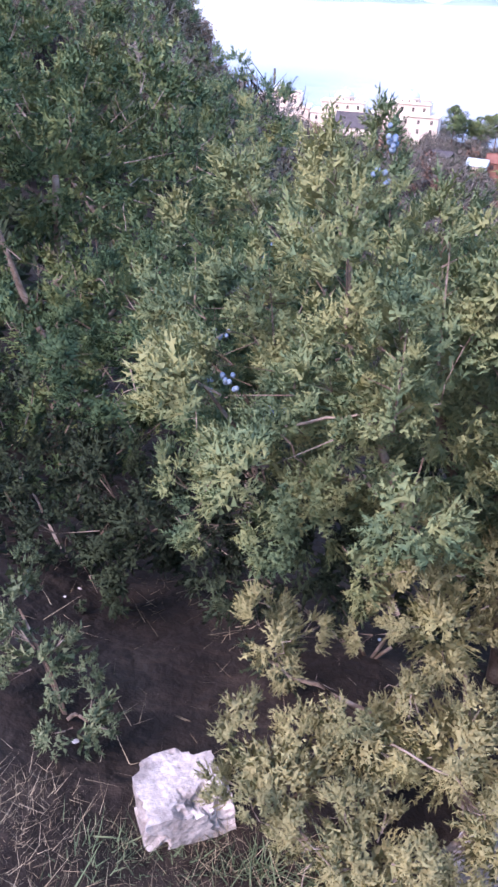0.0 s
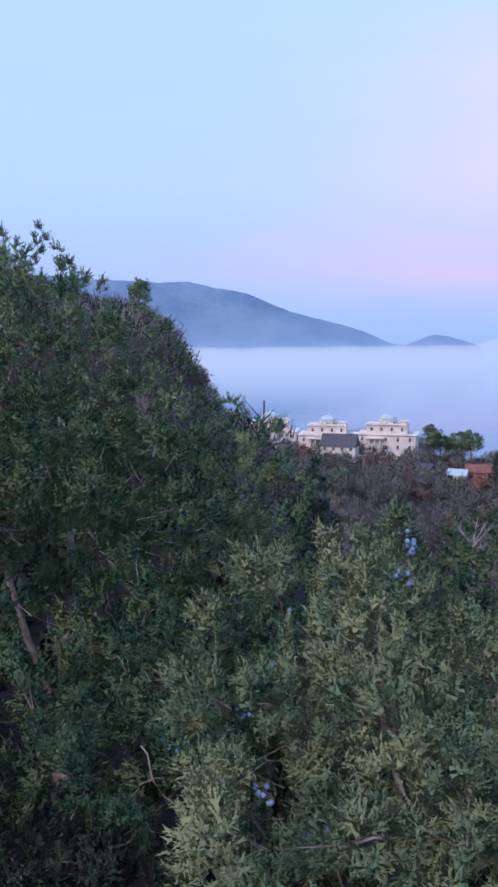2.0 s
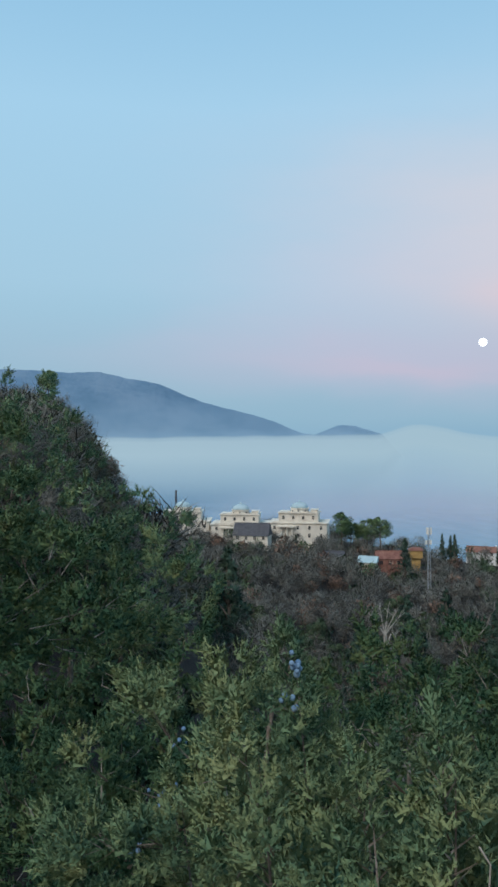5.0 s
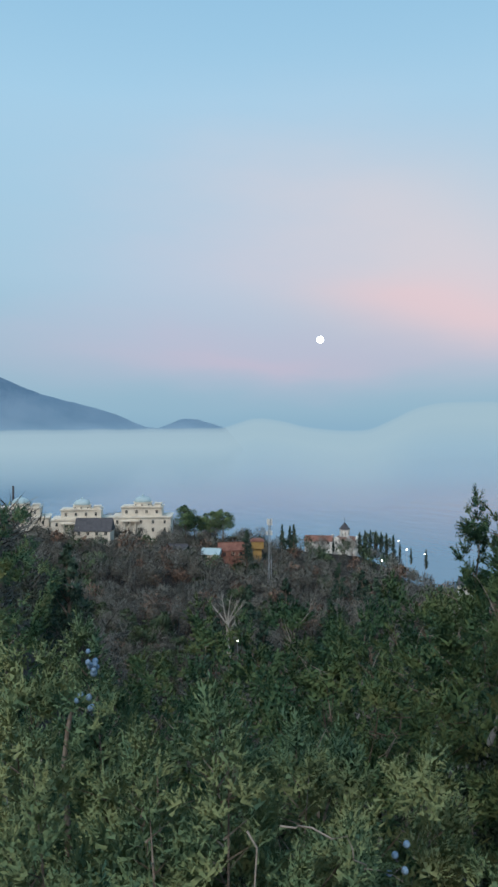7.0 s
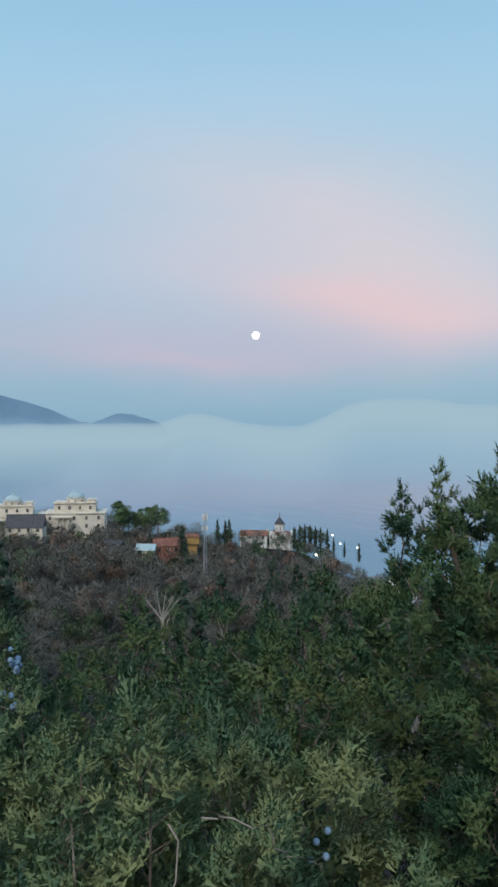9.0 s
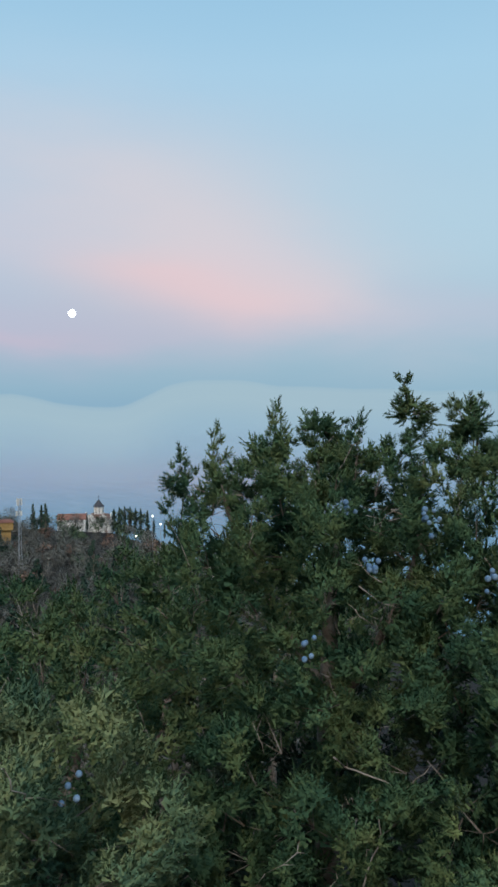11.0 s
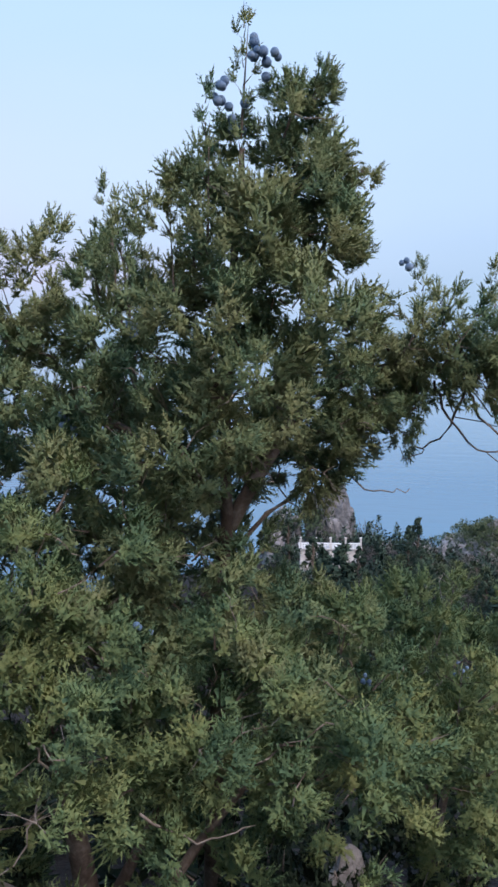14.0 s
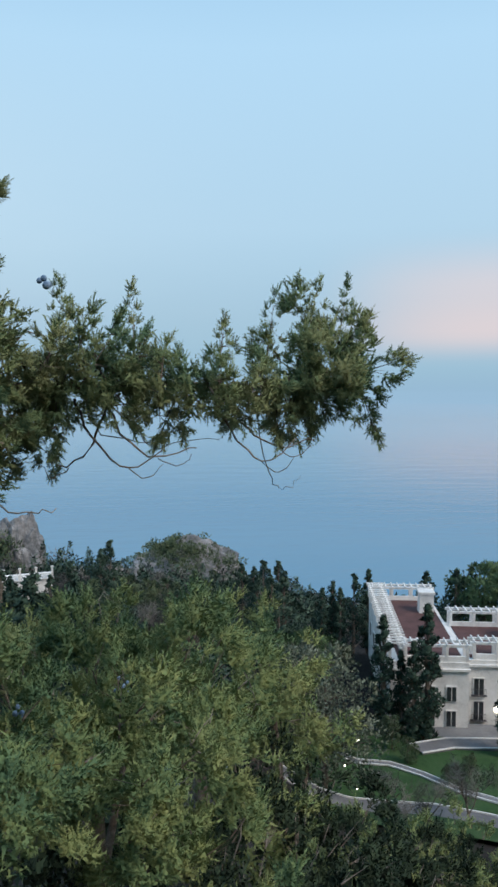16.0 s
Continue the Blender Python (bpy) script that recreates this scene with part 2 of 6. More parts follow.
JUNIPER_DARK = material("juniper_leaf_dark", [(0.031, 0.081, 0.044), (0.06, 0.119, 0.057), (0.104, 0.151, 0.06), (0.142, 0.162, 0.069)], 5.0, 0.8, island=0.07, translucent=0.15, fine=0.3, span=0.36)
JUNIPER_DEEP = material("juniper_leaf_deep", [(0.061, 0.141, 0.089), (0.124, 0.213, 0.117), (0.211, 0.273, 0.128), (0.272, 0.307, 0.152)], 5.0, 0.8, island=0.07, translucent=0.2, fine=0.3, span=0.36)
JUNIPER = material("juniper_leaf", [(0.07, 0.134, 0.079), (0.135, 0.21, 0.111), (0.221, 0.268, 0.128), (0.264, 0.295, 0.141)], 5.0, 0.8, island=0.07, translucent=0.2, fine=0.3, span=0.36)
JUNIPER_LIGHT = material("juniper_leaf_light", [(0.094, 0.173, 0.089), (0.178, 0.258, 0.111), (0.264, 0.315, 0.127), (0.283, 0.319, 0.135)], 5.0, 0.8, island=0.07, translucent=0.2, fine=0.3, span=0.36)
JUNIPER_PALE = material("juniper_leaf_pale", [(0.171, 0.207, 0.108), (0.288, 0.288, 0.149), (0.352, 0.369, 0.18)], 3.0, 0.8, island=0.1, translucent=0.2, fine=0.35)
BARK = material("juniper_bark", [(0.07, 0.05, 0.038), (0.15, 0.12, 0.095), (0.26, 0.23, 0.20)], 14, 0.9, 0.004, 60)
DEAD = material("dead_twig", [(0.17, 0.14, 0.11), (0.33, 0.29, 0.25)], 10, 0.9)
BERRY = material("blue_cone_bloom", [(0.06, 0.13, 0.22), (0.13, 0.22, 0.34), (0.23, 0.33, 0.45)], 60, 0.7, island=0.4)
# Soil is near black: shade under the trees is put into its colour.
SOIL = material("hillside_soil_with_shade", [(0.006, 0.005, 0.004), (0.016, 0.012, 0.01), (0.04, 0.031, 0.024)], 2.2, 0.95, 0.03, 14)
STONE = material("pale_limestone", [(0.20, 0.19, 0.185), (0.42, 0.41, 0.40), (0.62, 0.60, 0.60)], 9, 0.9, 0.012, 35)
CLIFF = material("cliff_limestone", [(0.101, 0.108, 0.113), (0.248, 0.255, 0.263), (0.414, 0.421, 0.43)], 0.12, 0.95, 0.6, 0.5)
DRY = material("dry_grass", [(0.10, 0.085, 0.055), (0.24, 0.21, 0.14), (0.36, 0.32, 0.23)], 3, 0.9, island=0.5)
HERB = material("green_herb", [(0.05, 0.085, 0.045), (0.10, 0.15, 0.08), (0.17, 0.21, 0.12)], 5, 0.8, island=0.4)
TWIGS = material("bare_twigs", [(0.08, 0.08, 0.072), (0.134, 0.133, 0.119), (0.202, 0.197, 0.174)], 0.12, 0.95, island=0.4)
RUST = material("rusty_oak_leaf", [(0.12, 0.08, 0.062), (0.18, 0.118, 0.09), (0.24, 0.16, 0.122)], 0.3, 0.9, island=0.4)
EVERGREEN = material("evergreen_leaf", [(0.036, 0.066, 0.04), (0.072, 0.112, 0.062), (0.125, 0.16, 0.085)], 0.25, 0.85, island=0.35)
CEDAR = material("cedar_needles", [(0.018, 0.045, 0.036), (0.04, 0.078, 0.055), (0.07, 0.115, 0.08)], 0.25, 0.85, island=0.35)
# Leaf colour about halved: shade among the junipers is painted into it.
SHADED_UNDER = material("undergrowth_leaf_with_shade", [(0.012, 0.025, 0.013), (0.023, 0.042, 0.023), (0.041, 0.065, 0.032)], 4, 0.85, island=0.35)
SCRUB = material("grey_green_scrub_leaf", [(0.055, 0.075, 0.05), (0.10, 0.115, 0.075), (0.155, 0.145, 0.105)], 0.5, 0.85, island=0.12)
PINE = material("pine_needles", [(0.06, 0.11, 0.05), (0.10, 0.165, 0.075), (0.15, 0.21, 0.10)], 0.4, 0.85, island=0.15)
OLIVE = material("olive_leaf", [(0.08, 0.11, 0.08), (0.14, 0.17, 0.12), (0.2, 0.23, 0.17)], 0.3, 0.85, island=0.4)
TRUNK = material("tree_bark", [(0.05, 0.04, 0.032), (0.12, 0.10, 0.08), (0.2, 0.17, 0.14)], 1.5, 0.95, 0.03, 8)
PALE_BARK = material("pale_bark", [(0.26, 0.24, 0.21), (0.45, 0.42, 0.38)], 1.2, 0.95, 0.02, 8)
CREAM = material("cream_render", [(0.52, 0.47, 0.40), (0.66, 0.61, 0.53), (0.74, 0.69, 0.6)], 0.25, 0.9, 0.01, 3)
WHITE = material("white_render", [(0.58, 0.57, 0.55), (0.74, 0.73, 0.70), (0.82, 0.81, 0.79)], 0.4, 0.85, 0.01, 4)
SHADOWED = material("window_glass", [(0.02, 0.025, 0.03), (0.05, 0.055, 0.06)], 0.6, 0.15, spec=0.6)
ROOF_DARK = material("dark_slate_roof", [(0.045, 0.045, 0.055), (0.09, 0.09, 0.10)], 0.8, 0.85, 0.03, 5)
ROOF_RED = material("red_tile_roof", [(0.13, 0.055, 0.042), (0.20, 0.09, 0.068), (0.26, 0.13, 0.10)], 0.6, 0.85, 0.03, 5)
TERRACE = material("dark_red_terrace_paving", [(0.075, 0.038, 0.036), (0.13, 0.065, 0.06)], 0.5, 0.85)
DOME = material("verdigris_dome", [(0.30, 0.42, 0.46), (0.42, 0.53, 0.56)], 0.5, 0.6)
ASPHALT = material("pale_worn_asphalt", [(0.13, 0.13, 0.135), (0.22, 0.22, 0.22)], 0.3, 0.9, 0.005, 10)
LAWN = material("mown_lawn", [(0.018, 0.05, 0.015), (0.035, 0.085, 0.025), (0.06, 0.10, 0.04)], 0.2, 0.95, 0.03, 8)
STEEL = material("galvanised_steel", [(0.35, 0.37, 0.39), (0.5, 0.52, 0.54)], 1.0, 0.5, metal=0.6)
OCHRE = material("ochre_boards", [(0.30, 0.19, 0.07), (0.42, 0.28, 0.11)], 0.8, 0.85)
MOON = glowing("moon_light", (1.0, 0.98, 0.95), 3.0)
LAMP = glowing("lamp_light", (1.0, 0.95, 0.8), 6.0)


# ---- the lie of the land: height along rays from the standing place, by bearing ----
RADII = np.array([0, 1.2, 2.5, 5, 10, 25, 60, 85, 110, 150, 220, 300, 380, 480, 700.0])
LAND = {
    -100: [0, 0.1, 0.3, 0.8, 2, 7, 18, 24, 30, 40, 50, 60, 60, 60, 50],
    -30: [0, 0.0, -0.2, -0.4, 0, 3.6, 9.5, 12, 10, 4, 0, -10, -30, -60, -120],
    -8: [0, -0.1, -0.55, -1.3, -1.8, -0.2, 2.6, 2.2, -3, -14, -30, -45, -52, -75, -130],
    1: [0, -0.1, -0.6, -1.6, -3.2, -6.2, -7.5, -12.6, -21, -36, -46, -48, -50, -80, -130],
    9: [0, -0.1, -0.6, -1.7, -3.8, -11, -27, -36, -43, -50, -52, -49, -47.5, -78, -130],
    27: [0, -0.1, -0.6, -1.7, -3.9, -12, -29, -38, -44, -51, -55, -58, -61, -85, -130],
    37: [0, -0.1, -0.6, -1.7, -3.9, -12, -29, -38, -45, -53, -59, -68, -90, -112, -135],
    60: [0, -0.1, -0.5, -1.6, -3.8, -12, -30, -40, -47, -58, -75, -95, -115, -125, -140],
    80: [0, -0.1, -0.5, -1.5, -3.5, -11, -28, -38, -44, -50, -57, -70, -96, -116, -135],
    95: [0, -0.1, -0.5, -1.5, -3.6, -12, -31, -41, -46, -54, -66, -84, -101, -117, -135],
    105: [0, -0.1, -0.5, -1.65, -4.6, -15, -39, -47.5, -51, -53, -72, -95, -114, -122, -135],
    125: [0, -0.1, -0.5, -1.65, -4.6, -15, -39, -47.5, -51, -53, -72, -95, -114, -122, -135],
    180: [0, 0.0, 0.1, 0.4, 1.5, 5, 12, 14, 16, 18, 20, 20, 10, -20, -60],
}
BEARINGS = np.array(sorted(LAND))
TABLE = np.array([LAND[b] for b in BEARINGS], float)


def land(x, y):
    """Height of the ground at x, y."""
    x, y = np.asarray(x, float), np.asarray(y, float)
    r, az = np.hypot(x, y), np.degrees(np.arctan2(x, y))
    az = np.where(az < BEARINGS[0], az + 360, az)
    b = np.append(BEARINGS, BEARINGS[0] + 360)
    tab = np.vstack([TABLE, TABLE[:1]])
    i = np.clip(np.searchsorted(b, az, side="right") - 1, 0, len(b) - 2)
    u = (az - b[i]) / (b[i + 1] - b[i])
    u = u * u * (3 - 2 * u)
    j = np.clip(np.searchsorted(RADII, r, side="right") - 1, 0, len(RADII) - 2)
    w = np.clip((r - RADII[j]) / (RADII[j + 1] - RADII[j]), 0, 1)
    lo, hi = tab[i, j] * (1 - w) + tab[i, j + 1] * w, tab[i + 1, j] * (1 - w) + tab[i + 1, j + 1] * w
    return lo * (1 - u) + hi * u


def land1(x, y):
    return float(land(x, y))


def polar(bearing, dist):
    a = radians(bearing)
    return dist * math.sin(a), dist * math.cos(a)


SEA = -110.0
rr = np.concatenate([np.linspace(0.15, 4, 34), np.geomspace(4.2, 700, 76)])
aa = np.radians(np.arange(0, 360, 2.0))
gx, gy = rr[:, None] * np.sin(aa), rr[:, None] * np.cos(aa)
gz = land(gx, gy)
for i in range(len(rr)):
    for j in range(len(aa)):
        p = Vector((gx[i, j], gy[i, j], 0))
        s = min(rr[i], 40)
        gz[i, j] += (noise.noise(p * 2.1) * 0.06 + noise.noise(p * 7) * 0.02) * min(1, rr[i]) + noise.noise(p * 0.15) * 0.012 * s
gv = np.stack([gx, gy, gz], 2).reshape(-1, 3)
na = len(aa)
gf = [(i * na + j, (i + 1) * na + j, (i + 1) * na + (j + 1) % na, i * na + (j + 1) % na) for i in range(len(rr) - 1) for j in range(na)]
gf.append(tuple(range(na)))
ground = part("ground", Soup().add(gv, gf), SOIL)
tagged(ground, "leaf-littered soil of a steep wooded hillside, tree shade put into its near-black colour", "ground", kind="structure")

# sea, out to the horizon
water = bpy.data.materials.new("calm_sea")
water.use_nodes = True
t = water.node_tree
b = t.nodes["Principled BSDF"]
b.inputs["Base Color"].default_value = (0.085, 0.22, 0.33, 1)
b.inputs["Roughness"].default_value, b.inputs["IOR"].default_value = 0.12, 1.33
c = t.nodes.new("ShaderNodeTexCoord")
mp = t.nodes.new("ShaderNodeMapping")
mp.inputs["Scale"].default_value = (0.035, 0.012, 1)
mp.inputs["Rotation"].default_value = (0, 0, radians(12))
t.links.new(c.outputs["Object"], mp.inputs[0])
w1 = node(t, "ShaderNodeTexNoise", Scale=1.0, Detail=5.0, Roughness=0.55)
t.links.new(mp.outputs[0], w1.inputs["Vector"])
bp = node(t, "ShaderNodeBump", Strength=1.0, Distance=0.8)
t.links.new(w1.outputs[0], bp.inputs["Height"])
t.links.new(bp.outputs[0], b.inputs["Normal"])
sea = part("water", Soup().lathe([(0.5, -0.5), (4900, -0.5), (4900, 0.0), (0.5, 0.0)], 96), water)
sea.location = (0, 0, SEA)
tagged(sea, "calm blue-grey evening sea with faint ripples", "sea", kind="structure")


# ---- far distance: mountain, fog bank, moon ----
def mountain_height(az):
    """Skyline of the cape in metres above the eye at 4000 m."""
    pts = [(-60, 120), (-30, 330), (-14, 372), (-7.6, 352), (-3.6, 340), (0.5, 284), (4.8, 176), (8.2, 115), (11.7, 20), (12.6, 14), (13.4, 34), (14.6, 58), (15.6, 54), (16.8, 34), (17.8, 14), (19.5, -130)]
    return 1.1 * float(np.interp(az, [p[0] for p in pts], [p[1] for p in pts]))


mv, mf = [], []
azs = np.arange(-60, 19.6, 0.25)
for k, az in enumerate(azs):
    top = mountain_height(az)
    for s in range(9):
        u = s / 8
        x, y = polar(az, 3900 + 500 * u)
        z = -112 + (top + 112) * u ** 0.8
        z += noise.noise(Vector((x, y, 0)) * 0.004) * 16 * u * min(1, max(0, (top + 60) / 150)) + noise.noise(Vector((x, y, 3)) * 0.02) * 5 * u
        mv.append((x * (1 + 0.0), y, z))
mf = [(k * 9 + s, (k + 1) * 9 + s, (k + 1) * 9 + s + 1, k * 9 + s + 1) for k in range(len(azs) - 1) for s in range(8)]
# Distance haze is painted into the mountain's blue base colour.
FAR_HILL = material("far_wooded_mountain_hazed", [(0.085, 0.165, 0.25), (0.12, 0.205, 0.30), (0.16, 0.245, 0.34)], 0.004, 0.95)
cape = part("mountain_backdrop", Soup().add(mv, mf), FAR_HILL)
tagged(cape, "long wooded mountain cape across the bay, haze painted into its blue", "mountain", kind="structure")


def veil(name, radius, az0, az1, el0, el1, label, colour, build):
    """A curved glowing sheet standing in for mist far out over the sea; build() gives its density from u (bearing) and
    v (height).
    """
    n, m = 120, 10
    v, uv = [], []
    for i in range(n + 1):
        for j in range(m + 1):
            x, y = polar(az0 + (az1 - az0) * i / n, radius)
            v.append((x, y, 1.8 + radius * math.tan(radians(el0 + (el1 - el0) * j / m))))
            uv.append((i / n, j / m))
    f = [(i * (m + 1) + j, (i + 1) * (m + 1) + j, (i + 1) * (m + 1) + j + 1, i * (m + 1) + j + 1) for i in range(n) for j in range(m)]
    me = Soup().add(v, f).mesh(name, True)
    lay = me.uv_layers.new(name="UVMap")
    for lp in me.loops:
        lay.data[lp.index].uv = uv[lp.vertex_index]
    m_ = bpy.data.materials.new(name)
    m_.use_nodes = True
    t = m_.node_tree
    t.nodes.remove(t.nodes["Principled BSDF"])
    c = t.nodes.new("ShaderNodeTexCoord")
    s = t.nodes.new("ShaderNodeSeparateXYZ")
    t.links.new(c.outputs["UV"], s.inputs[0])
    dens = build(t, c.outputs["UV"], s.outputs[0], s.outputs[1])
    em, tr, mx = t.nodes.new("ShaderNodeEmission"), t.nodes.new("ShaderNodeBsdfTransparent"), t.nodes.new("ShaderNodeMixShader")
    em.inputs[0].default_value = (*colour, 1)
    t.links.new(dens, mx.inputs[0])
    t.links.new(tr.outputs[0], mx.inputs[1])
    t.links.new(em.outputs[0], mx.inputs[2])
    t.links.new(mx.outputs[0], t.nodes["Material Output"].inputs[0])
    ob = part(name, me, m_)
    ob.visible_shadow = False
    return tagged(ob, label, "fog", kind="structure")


def bank(t, uv, u, v):
    """Fog bank from -7 to 4 degrees: the top edge billows, the foot thins out to open water."""
    mp = t.nodes.new("ShaderNodeMapping")
    mp.inputs["Scale"].default_value = (26.0, 0.8, 1)
    t.links.new(uv, mp.inputs[0])
    n1 = node(t, "ShaderNodeTexNoise", Scale=1.0, Detail=3.0, Roughness=0.4)
    t.links.new(mp.outputs[0], n1.inputs["Vector"])
    # crest height along the bearing (0..1 of the sheet)
    crest = ramp(t, [(0.0, (0.655,) * 3), (0.45, (0.65,) * 3), (0.484, (0.655,) * 3), (0.502, (0.735,) * 3), (0.526, (0.665,) * 3), (0.556, (0.655,) * 3), (0.577, (0.79,) * 3),
                     (0.6, (0.828,) * 3), (0.63, (0.78,) * 3), (0.74, (0.73,) * 3), (0.86, (0.66,) * 3), (1.0, (0.64,) * 3)], u, "CARDINAL")
    edge = math_node(t, "ADD", crest.outputs[0], math_node(t, "MULTIPLY_ADD", n1.outputs[0], 0.075, -0.0375))
    under = math_node(t, "SUBTRACT", edge, v)
    top = ramp(t, [(0.0, (0,) * 3), (0.012, (0.55,) * 3), (0.04, (0.82,) * 3), (0.13, (0.86,) * 3), (0.24, (0.62,) * 3), (0.42, (0.2,) * 3), (0.58, (0,) * 3)], under, "LINEAR")
    fade = ramp(t, [(0.0, (1,) * 3), (0.62, (1,) * 3), (0.84, (0.25,) * 3), (1.0, (0,) * 3)], u, "EASE")
    return math_node(t, "MULTIPLY", top.outputs[0], fade.outputs[0])


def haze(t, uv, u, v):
    """Thin blue haze low over the sea, painted as the sheet's own glow."""
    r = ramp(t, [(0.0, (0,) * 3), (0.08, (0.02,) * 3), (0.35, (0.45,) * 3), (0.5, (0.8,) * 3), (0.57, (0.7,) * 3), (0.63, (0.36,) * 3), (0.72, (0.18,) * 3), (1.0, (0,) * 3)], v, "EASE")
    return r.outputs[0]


veil("fog_backdrop", 1050, -60, 100, -7.0, 4.0, "glowing backdrop sheet of a pale low fog bank on the sea", srgb(173, 197, 212), bank)
veil("haze_backdrop", 1200, -60, 150, -6.0, 3.5, "glowing backdrop sheet of thin blue evening haze above the sea horizon", srgb(148, 183, 211), haze)
moon = part("moon", Soup().lathe([(max(0.01, 22 * math.sin(a)), -22 * math.cos(a)) for a in np.linspace(0.02, math.pi - 0.02, 14)], 24).mesh("moon", True), MOON)
mx_, my_ = polar(25.03, 4500)
moon.location = (mx_, my_, 1.8 + 4500 * math.tan(radians(6.8)) / 1)
tagged(moon, "bright full moon low in the evening sky", "moon", kind="structure")


# ---- trees of the slope and the far woods ----
def branchy(rng, height, spread, levels=4, fork=(4, 5), lean=0.55, first=0.35):
    """Limb segments of a leafless tree as (start, end, radius, level)."""
    segs = []

    def grow(p, d, length, r, lev):
        n = 3 if lev < 2 else 2
        pts = [p]
        for i in range(n):
            d = (d + Vector(rng.normal(size=3)) * 0.13 + Vector((0, 0, 0.06))).normalized()
            q = pts[-1] + d * (length / n)
            segs.append((pts[-1].copy(), q.copy(), r * (1 - 0.45 * i / n), lev))
            pts.append(q)
        if lev >= levels:
            return
        for k in range(rng.integers(fork[0], fork[1] + 1)):
            u = first + (1 - first) * (k + rng.random()) / fork[1]
            u = min(0.99, u)
            q = pts[int(u * n)].lerp(pts[min(n, int(u * n) + 1)], u * n - int(u * n))
            side = Vector(rng.normal(size=3))
            side = (side - d * side.dot(d)).normalized()
            nd = (d * (1 - lean) + side * lean * spread + Vector((0, 0, 0.15))).normalized()
            grow(q, nd, length * rng.uniform(0.5, 0.72), r * 0.5, lev + 1)

    grow(Vector((0, 0, -0.3)), Vector((0, 0, 1)), height * 0.55, height * 0.018, 0)
    return segs


def bare_tree(name, label, seed, height, spread, bark, twig, thick=0.03, leaves=None, levels=4, hair=1500):
    """Leafless (or rusty-leaved) tree: trunk with limbs, and a crown of fine twigs."""
    rng = np.random.default_rng(seed)
    segs = branchy(rng, height, spread, levels)
    wood = Soup()
    for a, b, r, lev in segs:
        if lev <= 1:
            wood.tube([a, b], [r, r * 0.8], 5)
    fine = [(a, b, r) for a, b, r, lev in segs if lev >= 2]
    a, b = np.array([f[0] for f in fine]), np.array([f[1] for f in fine])
    pairs = [blades(a, b + (b - a) * 0.3, np.maximum([f[2] for f in fine], thick))]
    ends = b[rng.integers(0, len(b), hair)]
    pairs.append(blades(ends, ends + rng.normal(size=ends.shape) * height * 0.05 + [0, 0, height * 0.02], thick))
    ob = thing(name, label, "tree")
    part("trunk", wood, bark, ob)
    haze_ = joined(pairs)
    part("crown", rounded(*haze_, np.tile([0, 0, height * 0.5], (len(haze_[0]), 1))), twig, ob, "haze of fine leafless twigs" if leaves is None else "")
    if leaves is not None:
        k = b[rng.integers(0, len(b), 700)] + rng.normal(size=(700, 3)) * height * 0.035
        part("foliage", blades(k, k + rng.normal(size=k.shape) * height * 0.03, height * 0.016), leaves, ob, "dry rusty leaves still hanging")
    return ob


def leafy_tree(name, label, seed, height, shape, leaf, bark, tufts=900, size=0.5, lift=0.3, clumps=26, up=0.3):
    """Evergreen: tapered trunk with limbs and a crown of many tufts gathered in clumps; shape(u) is the crown's radius."""
    rng = np.random.default_rng(seed)
    wood = Soup().tube([(0, 0, -0.4), (0.05 * height * rng.normal() * 0.3, 0.02, height * 0.4), (0, 0, height * 0.93)], [height * 0.025, height * 0.018, 0.02], 6)
    heads = []
    for i in range(clumps):
        u = (i + rng.random()) / clumps
        a, r = rng.uniform(0, math.tau), shape(u) * rng.uniform(0.45, 0.85)
        z = height * (lift + (1 - lift) * u)
        heads.append((r * math.cos(a), r * math.sin(a), z, max(0.25, shape(u) * rng.uniform(0.3, 0.55))))
        wood.tube([(0, 0, z - 0.12 * height), (r * math.cos(a), r * math.sin(a), z)], [height * 0.008, 0.02], 4)
    h = np.array(heads)
    pick = h[rng.integers(0, clumps, tufts)]
    n = rng.normal(size=(tufts, 3))
    n /= np.linalg.norm(n, axis=1)[:, None]
    p = pick[:, :3] + n * pick[:, 3:4] * rng.uniform(0.55, 1.0, (tufts, 1)) * [1, 1, 0.75]
    d = n + rng.normal(size=n.shape) * 0.45 + [0, 0, up]
    d /= np.linalg.norm(d, axis=1)[:, None]
    ob = thing(name, label, "tree")
    part("trunk", wood, bark, ob)
    v, t = blades(p, p + d * size * rng.uniform(0.6, 1.3, (tufts, 1)), size * 0.36)
    part("crown", rounded(v, t, np.repeat(pick[:, :3] * [0.75, 0.75, 1] - [0, 0, 0.3 * size], 3, 0)), leaf, ob)
    return ob


def cone_shape(r):
    return lambda u: r * (1.0 - u) ** 0.8 + 0.15


def round_shape(r):
    return lambda u: r * math.sqrt(max(0.02, 1 - (2 * u - 0.8) ** 2 * 0.65))


def column_shape(r):
    return lambda u: r * min(1, 0.55 + 1.6 * u) * max(0.08, 1 - u ** 3)


